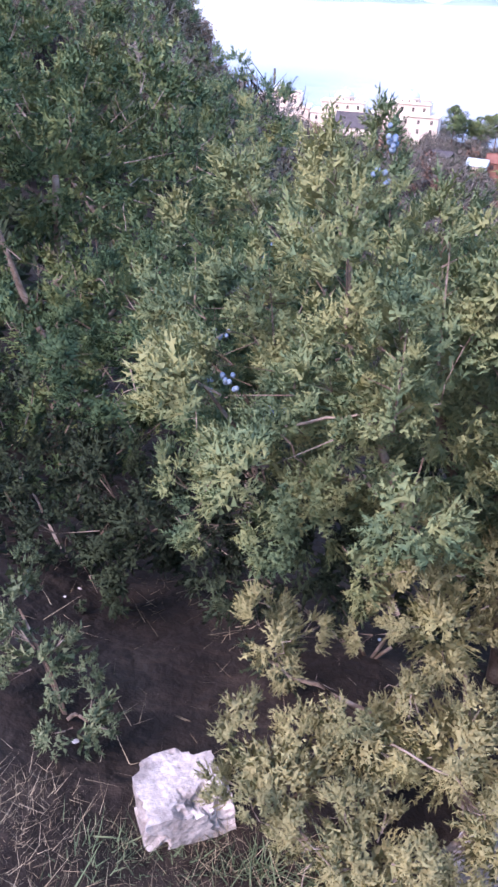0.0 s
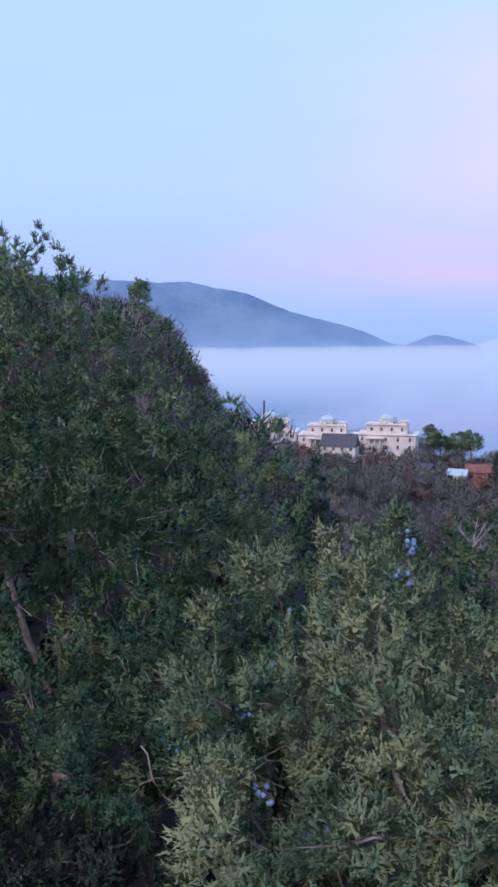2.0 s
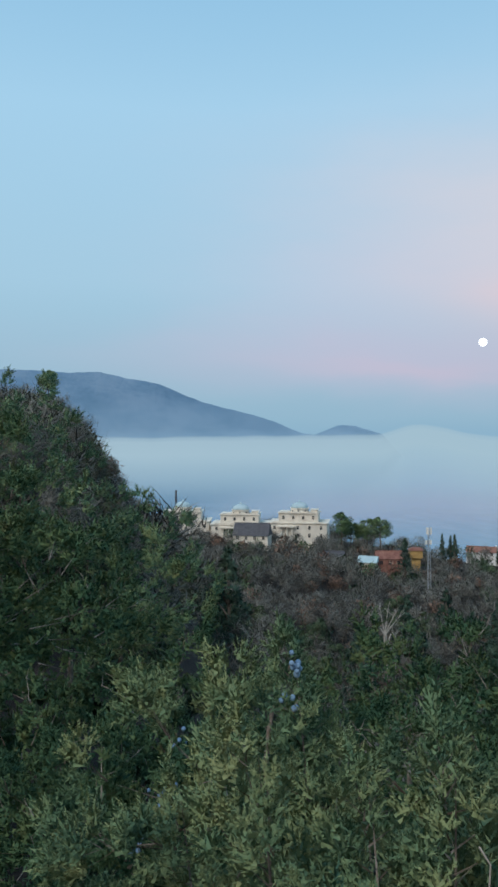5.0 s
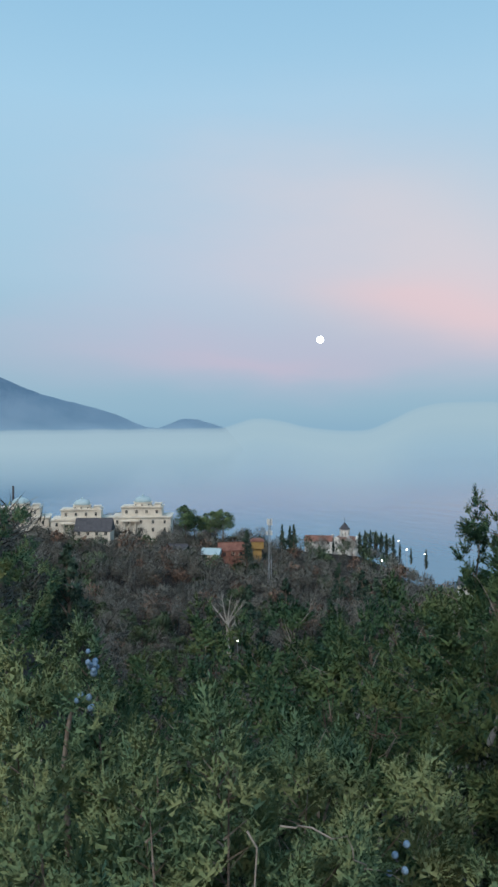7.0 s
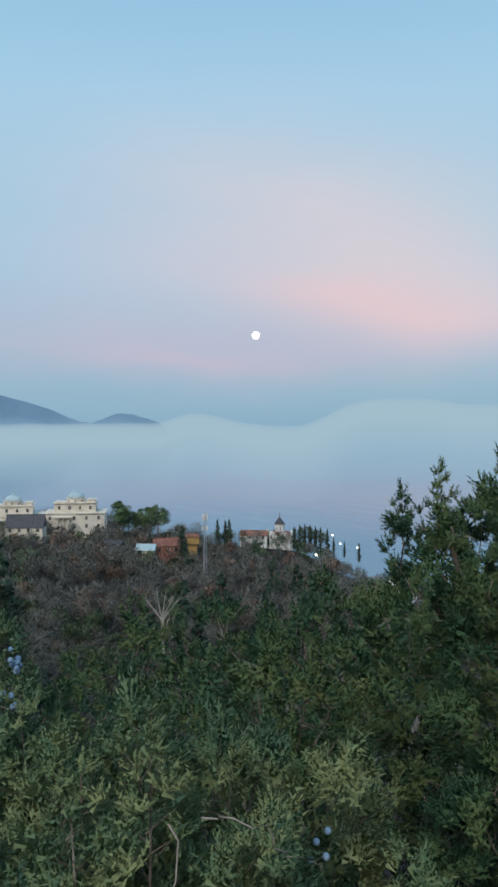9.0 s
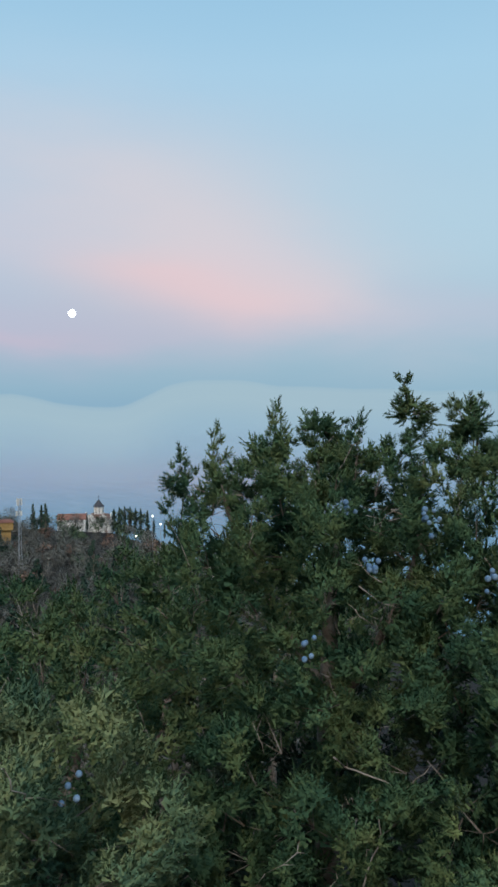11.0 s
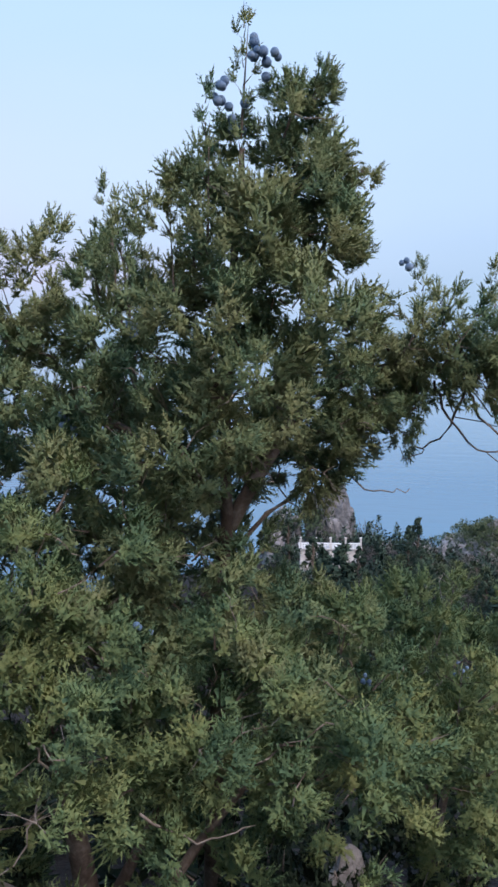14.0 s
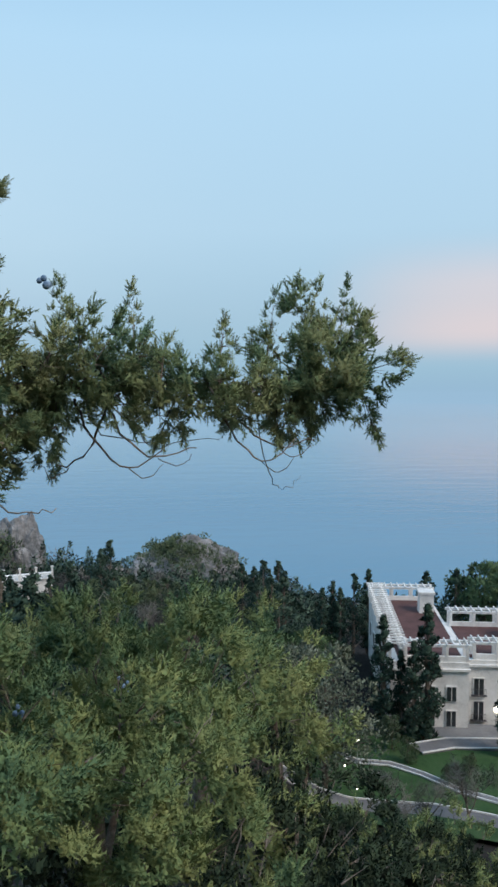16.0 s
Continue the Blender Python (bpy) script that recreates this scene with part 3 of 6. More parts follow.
KINDS = {
    "bare": [bare_tree("bare_tree", "leafless grey-brown deciduous tree in the wood", 11 + i, 12, 1.0, TRUNK, TWIGS) for i in range(3)],
    "rust": [bare_tree("oak_tree", "oak with dry rust-brown leaves on the slope", 21 + i, 10, 1.1, TRUNK, TWIGS, leaves=RUST) for i in range(2)],
    "round": [leafy_tree("evergreen_tree", "dark green rounded evergreen tree in the wood", 31 + i, 10, round_shape(3.6), EVERGREEN, TRUNK, 3200, 0.36, 0.25) for i in range(2)],
    "cedar": [leafy_tree("cedar_tree", "dark green conical cedar with tiered branches", 41 + i, 15, cone_shape(4.0), CEDAR, TRUNK, 3000, 0.42, 0.12, 34, 0.0) for i in range(2)],
    "pine": [leafy_tree("pine_tree", "green pine with a broad billowing crown", 51, 11, lambda u: 4.4 * math.sqrt(max(0.05, 1 - (1.5 * u - 0.6) ** 2)), PINE, TRUNK, 4600, 0.42, 0.45, 22, 0.5)],
    "cypress": [leafy_tree("cypress_tree", "tall narrow dark green columnar cypress", 61, 14, column_shape(1.5), CEDAR, TRUNK, 3600, 0.36, 0.05, 60, 0.9)],
    "olive": [leafy_tree("olive_tree", "grey-green broad rounded tree on the lawn slope", 71, 11, round_shape(4.6), OLIVE, TRUNK, 6500, 0.26, 0.15, 40, 0.5)],
}
PROTOS = [p for k in KINDS.values() for p in k]
used = set()
forest = random.Random(5)


def plant(kind, x, y, size=1.0, z=None, label="", sink=0.0):
    proto = forest.choice(KINDS[kind])
    m = Matrix.LocRotScale((x, y, (land1(x, y) if z is None else z) - sink), Euler((0, 0, forest.uniform(0, 6.28))), (size * forest.uniform(0.92, 1.08),) * 2 + (size,))
    if proto not in used:
        used.add(proto)
        proto.matrix_world = m
        ob = proto
    else:
        ob = copy_thing(proto, Matrix.Identity(4))
        ob.matrix_world = m
    if label:
        ob["label"] = label
    return ob


def mix_for(az, r):
    """Which tree grows where: the spur is evergreen and brown mixed, the valley mostly leafless, the sea side evergreen."""
    k = forest.random()
    if az < 3:
        return "round" if k < 0.36 else "bare" if k < 0.86 else "rust"
    if az < 24:
        return "bare" if k < 0.5 else "rust" if k < 0.6 else "round" if k < 0.88 else "cedar"
    if az < 45:
        return "bare" if k < 0.34 else "cedar" if k < 0.62 else "round" if k < 0.93 else "rust"
    return "round" if k < 0.45 else "cedar" if k < 0.88 else "bare"


def blocked(x, y):
    """Keeps the hotel, its lawns and the roads free."""
    az, r = math.degrees(math.atan2(x, y)), math.hypot(x, y)
    return 102.5 < az < 125 and 78 < r < 160 or 76 < az < 82.5 and 172 < r < 215


spots = []
for az0, az1, r0, r1, gap, count in ((-17, 0.5, 14, 75, 2.6, 90), (-2, 42, 62, 200, 7.5, 170), (76, 102, 45, 200, 8.0, 75), (100, 122, 24, 46, 3.0, 14)):
    tries = 0
    got = 0
    while got < count and tries < 6000:
        tries += 1
        az, r = forest.uniform(az0, az1), math.sqrt(forest.uniform(r0 ** 2, r1 ** 2))
        x, y = polar(az, r)
        if blocked(x, y) or any((x - a) ** 2 + (y - b_) ** 2 < gap * gap for a, b_ in spots):
            continue
        spots.append((x, y))
        got += 1
        small = 0.27 if r < 85 and az < 4 else 0.2 if az > 100 else 0.9 if r < 110 else 1.08
        plant(mix_for(az, r), x, y, small * forest.uniform(0.75, 1.2))


def far_wood(name, label, az0, az1, r0, r1, count, leaf_kind, leaf, tall=(6, 11), tuft=1.0, k=170):
    """Woods too far off to count: many low crowns in one mesh."""
    rng = np.random.default_rng(len(name) + int(az0 * 7) + count)
    pairs, mids = [], []
    for i in range(count):
        az, r = rng.uniform(az0, az1), math.sqrt(rng.uniform(r0 ** 2, r1 ** 2))
        x, y = polar(az, r)
        z = land1(x, y)
        if z < SEA - 1 or blocked(x, y):
            continue
        h = rng.uniform(*tall)
        n = rng.normal(size=(k, 3))
        n /= np.linalg.norm(n, axis=1)[:, None]
        if leaf_kind == "cone":
            u = rng.random(k) ** 1.4
            p = np.stack([n[:, 0] * (1 - u) * h * 0.3, n[:, 1] * (1 - u) * h * 0.3, h * 1.3 * u], 1)
            d, w = n + [0, 0, 0.3], 0.3
        elif leaf_kind == "twig":
            p = n * [h * 0.36, h * 0.36, h * 0.33] * rng.random((k, 1)) ** 0.4 + [0, 0, h * 0.6]
            d, w = n * 0.7 + rng.normal(size=n.shape) * 0.7 + [0, 0, 0.35], 0.085
        else:
            lumps = rng.normal(size=(14, 3))
            lumps /= np.linalg.norm(lumps, axis=1)[:, None]
            lumps = lumps * [h * 0.27, h * 0.27, h * 0.25] + [0, 0, h * 0.52]
            which = rng.integers(0, 14, k)
            p = lumps[which] + n * h * 0.15 * rng.uniform(0.7, 1.1, (k, 1))
            d, w = n + [0, 0, 0.3], 0.32
        mid = np.tile([x, y, z + h * 0.45], (k, 1)) if leaf_kind != "round" else lumps[which] * [0.8, 0.8, 0.95] + [x, y, z]
        p = p + [x, y, z]
        pairs.append(blades(p, p + d * tuft * rng.uniform(0.5, 1.3, (k, 1)), w * tuft))
        mids.append(np.repeat(mid, 3, 0))
        pairs.append(spikes(np.array([[x, y, z - 0.5]]), np.array([[x, y, z + h * 0.9]]), 0.022 * h))
        mids.append(np.tile([x, y, z], (4, 1)))
    body = joined(pairs)
    ob = part(name, rounded(*body, np.concatenate(mids)), leaf)
    return tagged(ob, label, "woods", kind="stuff")


far_wood("far_bare_woods", "grey-brown leafless woods on the far plateau", -2, 40, 165, 420, 330, "twig", TWIGS, k=420)
far_wood("far_evergreen_woods", "dark evergreen crowns among the far woods", -2, 40, 170, 430, 120, "round", EVERGREEN)
far_wood("far_rusty_woods", "brownish oak crowns among the far woods", 4, 40, 170, 340, 45, "round", RUST)
far_wood("shore_evergreen_woods", "dark evergreen woods above the shore", 74, 124, 160, 400, 330, "round", CEDAR)
far_wood("shore_conifers", "dark pointed conifers above the shore", 74, 124, 150, 330, 90, "cone", CEDAR)
far_wood("shore_bare_woods", "grey-brown leafless trees above the shore", 74, 124, 180, 400, 120, "twig", TWIGS, k=300)
far_wood("spur_scrub", "olive juniper scrub on the rising spur", -18, 2.2, 21, 80, 190, "round", SCRUB, (1.6, 3.6), 0.14, 700)
far_wood("spur_bare_scrub", "grey-brown leafless scrub on the rising spur", -18, 1.6, 20, 85, 240, "twig", TWIGS, (1.6, 3.8), 0.24, 520)
far_wood("valley_undergrowth", "grey-brown undergrowth of the valley wood", -2, 42, 40, 190, 330, "twig", TWIGS, (3, 6), 0.7, 300)
far_wood("plateau_hedge", "leafless trees in front of the domed buildings", 0, 27, 280, 345, 200, "twig", TWIGS, (5, 8), 0.8, 420)
far_wood("plateau_evergreens", "evergreen crowns between the plateau houses", 5, 26, 270, 340, 42, "round", EVERGREEN, (4.5, 8), 0.7, 500)
far_wood("middle_bare_woods", "leafless woods below the plateau houses", 5, 34, 195, 290, 190, "twig", TWIGS, (6, 9.5), 0.8, 420)
far_wood("middle_oak_woods", "brownish oak crowns below the plateau houses", 5, 34, 120, 280, 40, "round", RUST, (5, 8), 0.5, 600)
# This low scrub wears the leaf colour that has shade painted in.
far_wood("slope_undergrowth", "low scrub covering the steep slope, shade put into its dark colour", 16, 99, 2.9, 26, 300, "round", SHADED_UNDER, (0.45, 1.1), 0.11, 260)
far_wood("hillside_undergrowth", "low scrub covering the rising slope, shade put into its dark colour", -24, 16, 4.0, 26, 170, "round", SHADED_UNDER, (0.45, 1.2), 0.11, 260)
far_wood("drop_undergrowth", "low scrub on the steepest drop, shade put into its dark colour", 99, 122, 5, 60, 190, "round", SHADED_UNDER, (0.3, 0.6), 0.10, 200)


# ---- near junipers ----
def make_spray(seed, length, sides, leaflets, r):
    """One flattened spray of scale-leaved twigs along +z: vertices and triangles."""
    rng = np.random.default_rng(seed)
    a, b, rad = [], [], []
    p, d = np.zeros(3), np.array([0, 0, 1.0])
    stem = [p]
    for i in range(4):
        d = d + rng.normal(size=3) * 0.10
        d /= np.linalg.norm(d)
        stem.append(stem[-1] + d * length / 4)
    for i in range(4):
        a.append(stem[i]); b.append(stem[i + 1] + (stem[i + 1] - stem[i]) * 0.6); rad.append(r * 1.15)
    for k in range(sides):
        u = 0.12 + 0.84 * (k + rng.random() * 0.6) / sides
        i = min(3, int(u * 4))
        q = stem[i] + (stem[i + 1] - stem[i]) * (u * 4 - i)
        s = 1 if k % 2 else -1
        ang = rng.uniform(0.45, 0.85)
        tw = rng.normal() * 1.0
        sd = np.array([s * math.sin(ang) * math.cos(tw), math.sin(ang) * math.sin(tw), math.cos(ang)])
        ln = length * (0.46 - 0.26 * u) * rng.uniform(0.75, 1.2)
        a.append(q); b.append(q + sd * ln); rad.append(r)
        for m in range(leaflets):
            w = 0.25 + 0.7 * (m + rng.random() * 0.5) / leaflets
            ld = sd * 0.75 + np.array([0, 0, 0.45]) + rng.normal(size=3) * 0.5
            ld /= np.linalg.norm(ld)
            o = q + sd * ln * w
            a.append(o); b.append(o + ld * ln * rng.uniform(0.28, 0.5)); rad.append(r * 0.95)
    return blades(a, b, np.array(rad) * 1.25)


def make_club(seed, leaves, r):
    """One dense brush-shaped tuft of short scale-leaved shoots, unit radius, its tip along +z."""
    rng = np.random.default_rng(seed)
    shoots = max(7, leaves // 9)
    n = rng.normal(size=(shoots, 3))
    n /= np.linalg.norm(n, axis=1)[:, None]
    n = np.where(n[:, 2:3] < -0.45, -n, n)
    end = n * rng.uniform(0.62, 1.0, (shoots, 1)) * [1, 1, 1.15] + [0, 0, 0.35]
    root = n * 0.1 - [0, 0, 0.25]
    own = rng.integers(0, shoots, leaves)
    u = rng.uniform(0.35, 1.0, (leaves, 1))
    p = root[own] * (1 - u) + end[own] * u
    d = n[own] * 0.55 + [0, 0, 0.5] + rng.normal(size=(leaves, 3)) * 0.55
    d /= np.linalg.norm(d, axis=1)[:, None]
    ln = rng.uniform(0.26, 0.46, (leaves, 1)) * (1.15 - 0.3 * u)
    heart = rng.normal(size=(16, 3)) * 0.2 + [0, 0, 0.1]
    way = rng.normal(size=(16, 3)) * 0.26 + [0, 0, 0.1]
    return joined([blades(p - d * ln * 0.3, p + d * ln * 0.8, r), blades(root, end * 1.15, r * 0.7), blades(heart - way * 0.5, heart + way * 0.5, 0.12)])


FINE = [make_club(100 + i, 130, 0.05) for i in range(5)]
COARSE = [make_club(120 + i, 60, 0.075) for i in range(4)]
FEATHER = [make_spray(140 + i, 1.0, 8, 3, 0.026) for i in range(2)]


class Foliage:
    """Gathers sprays and twigs of one tree."""

    def __init__(self, seed, fine=True, length=0.062, core=0.22):
        self.rng = np.random.default_rng(seed)
        self.kind = (FINE if fine else COARSE) + FEATHER
        self.plain = len(self.kind) - len(FEATHER)
        self.length, self.core = length, core
        self.w, self.p, self.d, self.s, self.c, self.ta, self.tb, self.tr = [], [], [], [], [], [], [], []
        self.da, self.db, self.dr = [], [], []

    def plume(self, base, tip, radius, count):
        """A tapering tuft from base to tip, its sprays pointing out and up along it."""
        rng = self.rng
        base, tip = np.array(base, float), np.array(tip, float)
        ax = tip - base
        ln = np.linalg.norm(ax)
        ax = ax / ln
        kc = min(max(radius * 0.42, self.length * 0.42), self.length * 0.8)
        count = max(9, int(count / 3.6))
        u = (np.arange(count) + rng.random(count)) / count
        prof = np.sin(np.pi * np.clip(u * 0.82 + 0.16, 0, 1)) ** 0.8
        turn = np.arange(count) * 2.4 + rng.normal(size=count) * 0.4
        e1 = np.cross(ax, [0.3, 0.9, 0.2])
        e1 /= np.linalg.norm(e1)
        n = e1 * np.cos(turn)[:, None] + np.cross(ax, e1) * np.sin(turn)[:, None]
        bend = n[0] * 0.07 * ln
        core = base + ax * (u * (ln - kc))[:, None] + bend * (u ** 2)[:, None]
        pos = core + n * (radius * prof * rng.uniform(0.2, 0.85, count))[:, None]
        d = ax * 0.8 + n * (0.7 * (1 - 0.6 * u))[:, None] + rng.normal(size=(count, 3)) * 0.16 + [0, 0, 0.15]
        self.add(pos, d, core - ax * radius * 0.4, kc * rng.uniform(0.75, 1.2, count) * (1 - 0.35 * u))
        f = 4
        self.add(np.repeat((core[-1] - ax * kc * 0.3)[None], f, 0), ax + rng.normal(size=(f, 3)) * 0.22, np.repeat(core[-3:-2], f, 0), kc * rng.uniform(1.2, 1.9, f), True)
        self.ta.append(core - ax * ln * 0.08)
        self.tb.append(pos)
        self.tr.append(np.full(count, 0.0022 * min(1.4, self.length / 0.085)))
        self.ta.append(base[None]); self.tb.append((base + ax * ln * 0.8)[None]); self.tr.append(np.array([0.0055 * min(1.4, self.length / 0.085)]))

    def add(self, p, d, c, s, feather=False):
        n = len(p)
        self.w.append(self.rng.integers(self.plain, len(self.kind), n) if feather else self.rng.integers(0, self.plain, n))
        self.p.append(p)
        self.d.append(d)
        self.c.append(c)
        self.s.append(s)

    def mass(self, centre, radii, plumes, size=0.22, per=12, low=-0.35, up=0.55):
        """A leafy body: rounded, pointed tufts with gaps between them, standing over an ellipsoid's upper and outer side."""
        rng = self.rng
        c, r = np.array(centre, float), np.array(radii, float)
        total = plumes * per * 0.95
        lr = min(size * 0.52, r.min() * 0.9)
        heads, tries = [], 0
        while tries < 900:
            tries += 1
            n = rng.normal(size=3)
            n /= np.linalg.norm(n)
            if n[2] < low:
                continue
            q = c + n * r * rng.uniform(0.66, 1.14)
            if all(np.sum((q - h) ** 2) > (1.56 * lr) ** 2 for h, _ in heads):
                heads.append((q, n))
        boughs = rng.normal(size=(max(4, len(heads) // 5), 3))
        boughs /= np.linalg.norm(boughs, axis=1)[:, None]
        near_ = [float(np.max(boughs @ n)) for _, n in heads]
        bar = np.quantile(near_, 0.1)
        heads = [(q + (q - c) * 0.22 * (g - bar) / (1.001 - bar), n) for (q, n), g in zip(heads, near_) if g >= bar]
        inner = int(total * self.core / 3.6)
        v = rng.normal(size=(inner, 3))
        v /= np.linalg.norm(v, axis=1)[:, None]
        self.add(c + v * r * rng.uniform(0.3, 0.72, (inner, 1)), v + [0, 0, 0.4], np.repeat(c[None], inner, 0), self.length * rng.uniform(0.6, 0.95, inner))
        for q, n in heads:
            k = lr * rng.uniform(0.66, 1.08)
            ax = n * 0.45 + np.array([0, 0, max(up, 0.0) + 0.25 if up > 0 else up]) + rng.normal(size=3) * 0.22
            ax /= np.linalg.norm(ax)
            m = rng.integers(9, 14) if self.plain == len(FINE) else rng.integers(7, 11)
            v = rng.normal(size=(m, 3))
            v /= np.linalg.norm(v, axis=1)[:, None]
            v = np.where((v @ (n + ax))[:, None] < -0.3, -v, v)
            pos = q + v * k * rng.uniform(0.35, 0.72, (m, 1)) + ax * k * np.maximum((v @ ax)[:, None], 0) * rng.uniform(0.0, 0.7, (m, 1))
            d = v * 0.6 + ax * 0.65 + rng.normal(size=(m, 3)) * 0.15
            self.add(pos, d, pos * 0.65 + q * 0.35 - ax * k * 0.15, k * rng.uniform(0.34, 0.52, m))
            f = rng.integers(1, 4)
            self.add(pos[:f], d[:f] + ax * 0.4, np.repeat(q[None], f, 0), k * rng.uniform(0.6, 0.9, f), True)
            stem = q - n * k * 0.6
            self.ta += [(c * 0.35 + stem * 0.65)[None], stem[None]]
            self.tb += [(stem * 1.0)[None], (q + ax * k * 0.5)[None]]
            self.tr += [np.array([0.003 * min(1.4, self.length / 0.085)]), np.array([0.0035 * min(1.4, self.length / 0.085)])]
            few = rng.random(m) < 0.25
            self.ta.append(np.repeat(stem[None], few.sum(), 0))
            self.tb.append(pos[few])
            self.tr.append(np.full(few.sum(), 0.0016 * min(1.6, self.length / 0.085)))
            if rng.random() < 0.4:
                w = q + v[0] * k * 0.5
                step = v[0] * 0.6 + rng.normal(size=3) * 0.5
                for i in range(4):
                    step = step / np.linalg.norm(step) + rng.normal(size=3) * 0.35 + [0, 0, -0.12]
                    e = w + step / np.linalg.norm(step) * k * rng.uniform(0.3, 0.5)
                    self.da.append(w)
                    self.db.append(e + (e - w) * 0.25)
                    self.dr.append(0.0028 * (1 - i * 0.18) * min(1.8, self.length / 0.062))
                    if rng.random() < 0.6:
                        self.da.append(e)
                        self.db.append(e + rng.normal(size=3) * k * 0.22)
                        self.dr.append(0.0014 * min(1.8, self.length / 0.062))
                    w = e

    def dead(self):
        return spikes(np.array(self.da), np.array(self.db), np.array(self.dr)) if self.da else None

    def leaves(self):
        p, d, s = np.concatenate(self.p), np.concatenate(self.d), np.concatenate(self.s)
        mats = frames_for(d, self.rng) * s[:, None, None]
        which = np.concatenate(self.w)
        c = np.concatenate(self.c)
        v, t = joined([replicate(self.kind[k], mats[which == k], p[which == k]) for k in range(len(self.kind)) if (which == k).any()])
        return rounded(v, t, np.concatenate([np.repeat(c[which == k], len(self.kind[k][0]), 0) for k in range(len(self.kind)) if (which == k).any()]))

    def twigs(self):
        a, b, r = np.concatenate(self.ta), np.concatenate(self.tb), np.concatenate(self.tr)
        k = r > 0.003
        return joined([spikes(a[k], b[k], r[k]), blades(a[~k], b[~k], r[~k])])


def bowed(pts, r0, r1, n=6, steps=5, wobble=0.0, seed=0):
    """A smooth tapering limb through the points."""
    rng = np.random.default_rng(seed)
    pts = np.array(pts, float)
    t = np.linspace(0, len(pts) - 1, (len(pts) - 1) * steps + 1)
    out = []
    for u in t:
        i = min(int(u), len(pts) - 2)
        w = u - i
        p0, p1, p2, p3 = pts[max(i - 1, 0)], pts[i], pts[i + 1], pts[min(i + 2, len(pts) - 1)]
        q = 0.5 * ((2 * p1) + (p2 - p0) * w + (2 * p0 - 5 * p1 + 4 * p2 - p3) * w ** 2 + (3 * p1 - p0 - 3 * p2 + p3) * w ** 3)
        out.append(q + rng.normal(size=3) * wobble)
    k = np.linspace(0, 1, len(out))
    return Soup().tube(out, list(r0 + (r1 - r0) * k), n)


def ball(r, n=10, m=7, at=(0, 0, 0)):
    return Soup().lathe([(max(r * 0.02, r * math.sin(a)), -r * math.cos(a)) for a in np.linspace(0.1, math.pi - 0.1, m)], n, at)


CONES = {}


def berries(parent, at, count, spread, seed, r=0.0072):
    """Blue seed cones gathered round a place, each a mesh object on shared data."""
    rng = np.random.default_rng(seed)
    if r not in CONES:
        CONES[r] = ball(r, 9, 7).mesh("seed_cone", True)
        CONES[r].materials.append(BERRY)
    out_ = []
    for i in range(count):
        p = np.array(at) + rng.normal(size=3) * spread * 0.75
        ob = part("seed_cone", CONES[r], None, parent)
        out_.append((ob, p, rng.uniform(0.8, 1.2)))
    return out_


def juniper(label, root, fol, limbs, leaf, dead=()):
    """A juniper from its foliage and limbs; each limb is (points, start radius, end radius)."""
    z = land1(root[0], root[1])
    ob = thing("juniper_tree", label, "juniper", (root[0], root[1], z))
    inv = Matrix.Translation((-root[0], -root[1], -z))

    def hang(o):
        if isinstance(o, list):
            for c_, p, k in o:
                c_.matrix_local = inv @ Matrix.LocRotScale(Vector(p), None, (k, k, k * 1.05))
            return o
        o.matrix_local = inv
        return o

    first = True
    for i, (pts, r0, r1) in enumerate(limbs):
        pts = [(root[0], root[1], z - 0.1), *pts] if first else pts
        hang(part("trunk" if first else "limb", bowed(pts, r0, r1, 7, 5, 0.004, i).mesh("limb", True), BARK, ob))
        first = False
    tagged(hang(part("foliage", fol.leaves(), leaf, ob)), kind="stuff")
    tagged(hang(part("inner_twig_work", fol.twigs(), BARK, ob, "brown twigs inside the foliage")), kind="stuff")
    if fol.da:
        tagged(hang(part("dead_twig_work", fol.dead(), DEAD, ob, "pale bare twigs sticking out of the foliage")), kind="stuff")
    for i, (pts, r0, r1) in enumerate(dead):
        hang(part("dead_branch", bowed(pts, r0 * 0.55, r1 * 0.55, 5, 5, 0.007, 40 + i).mesh("dead_branch", True), DEAD, ob, "bare greyish dead twig"))
    return ob, hang


# juniper just below the standing place
f = Foliage(1)
f.plume((0.36, 1.75, 1.0), (0.35, 1.92, 1.44), 0.13, 150)
f.plume((0.46, 1.18, 1.08), (0.47, 1.20, 1.48), 0.11, 120)
f.plume((0.20, 1.28, 1.08), (0.17, 1.32, 1.45), 0.11, 110)
f.plume((0.36, 1.22, 1.05), (0.35, 1.27, 1.38), 0.10, 90)
f.plume((0.62, 1.28, 1.0), (0.66, 1.30, 1.36), 0.10, 90)
f.plume((0.10, 1.75, 0.8), (0.06, 1.80, 1.16), 0.11, 90)
f.plume((0.28, 1.15, 0.95), (0.27, 1.12, 1.27), 0.09, 85)
f.plume((0.55, 1.12, 0.95), (0.57, 1.09, 1.25), 0.09, 85)
f.mass((0.40, 1.30, 0.95), (0.42, 0.26, 0.26), 95, 0.2, 13)
f.mass((0.75, 1.42, 0.90), (0.30, 0.28, 0.26), 55, 0.2, 12)
f.mass((0.28, 1.95, 0.88), (0.42, 0.30, 0.30), 80, 0.22, 12)
f.mass((0.20, 1.85, 0.62), (0.26, 0.28, 0.22), 60, 0.18, 14)
f.mass((0.50, 1.60, 0.58), (0.42, 0.26, 0.26), 80, 0.2, 13)
f.mass((0.22, 1.62, 0.42), (0.34, 0.2, 0.16), 50, 0.18, 13)
f.mass((0.95, 1.55, 0.45), (0.32, 0.28, 0.28), 45, 0.2, 12)
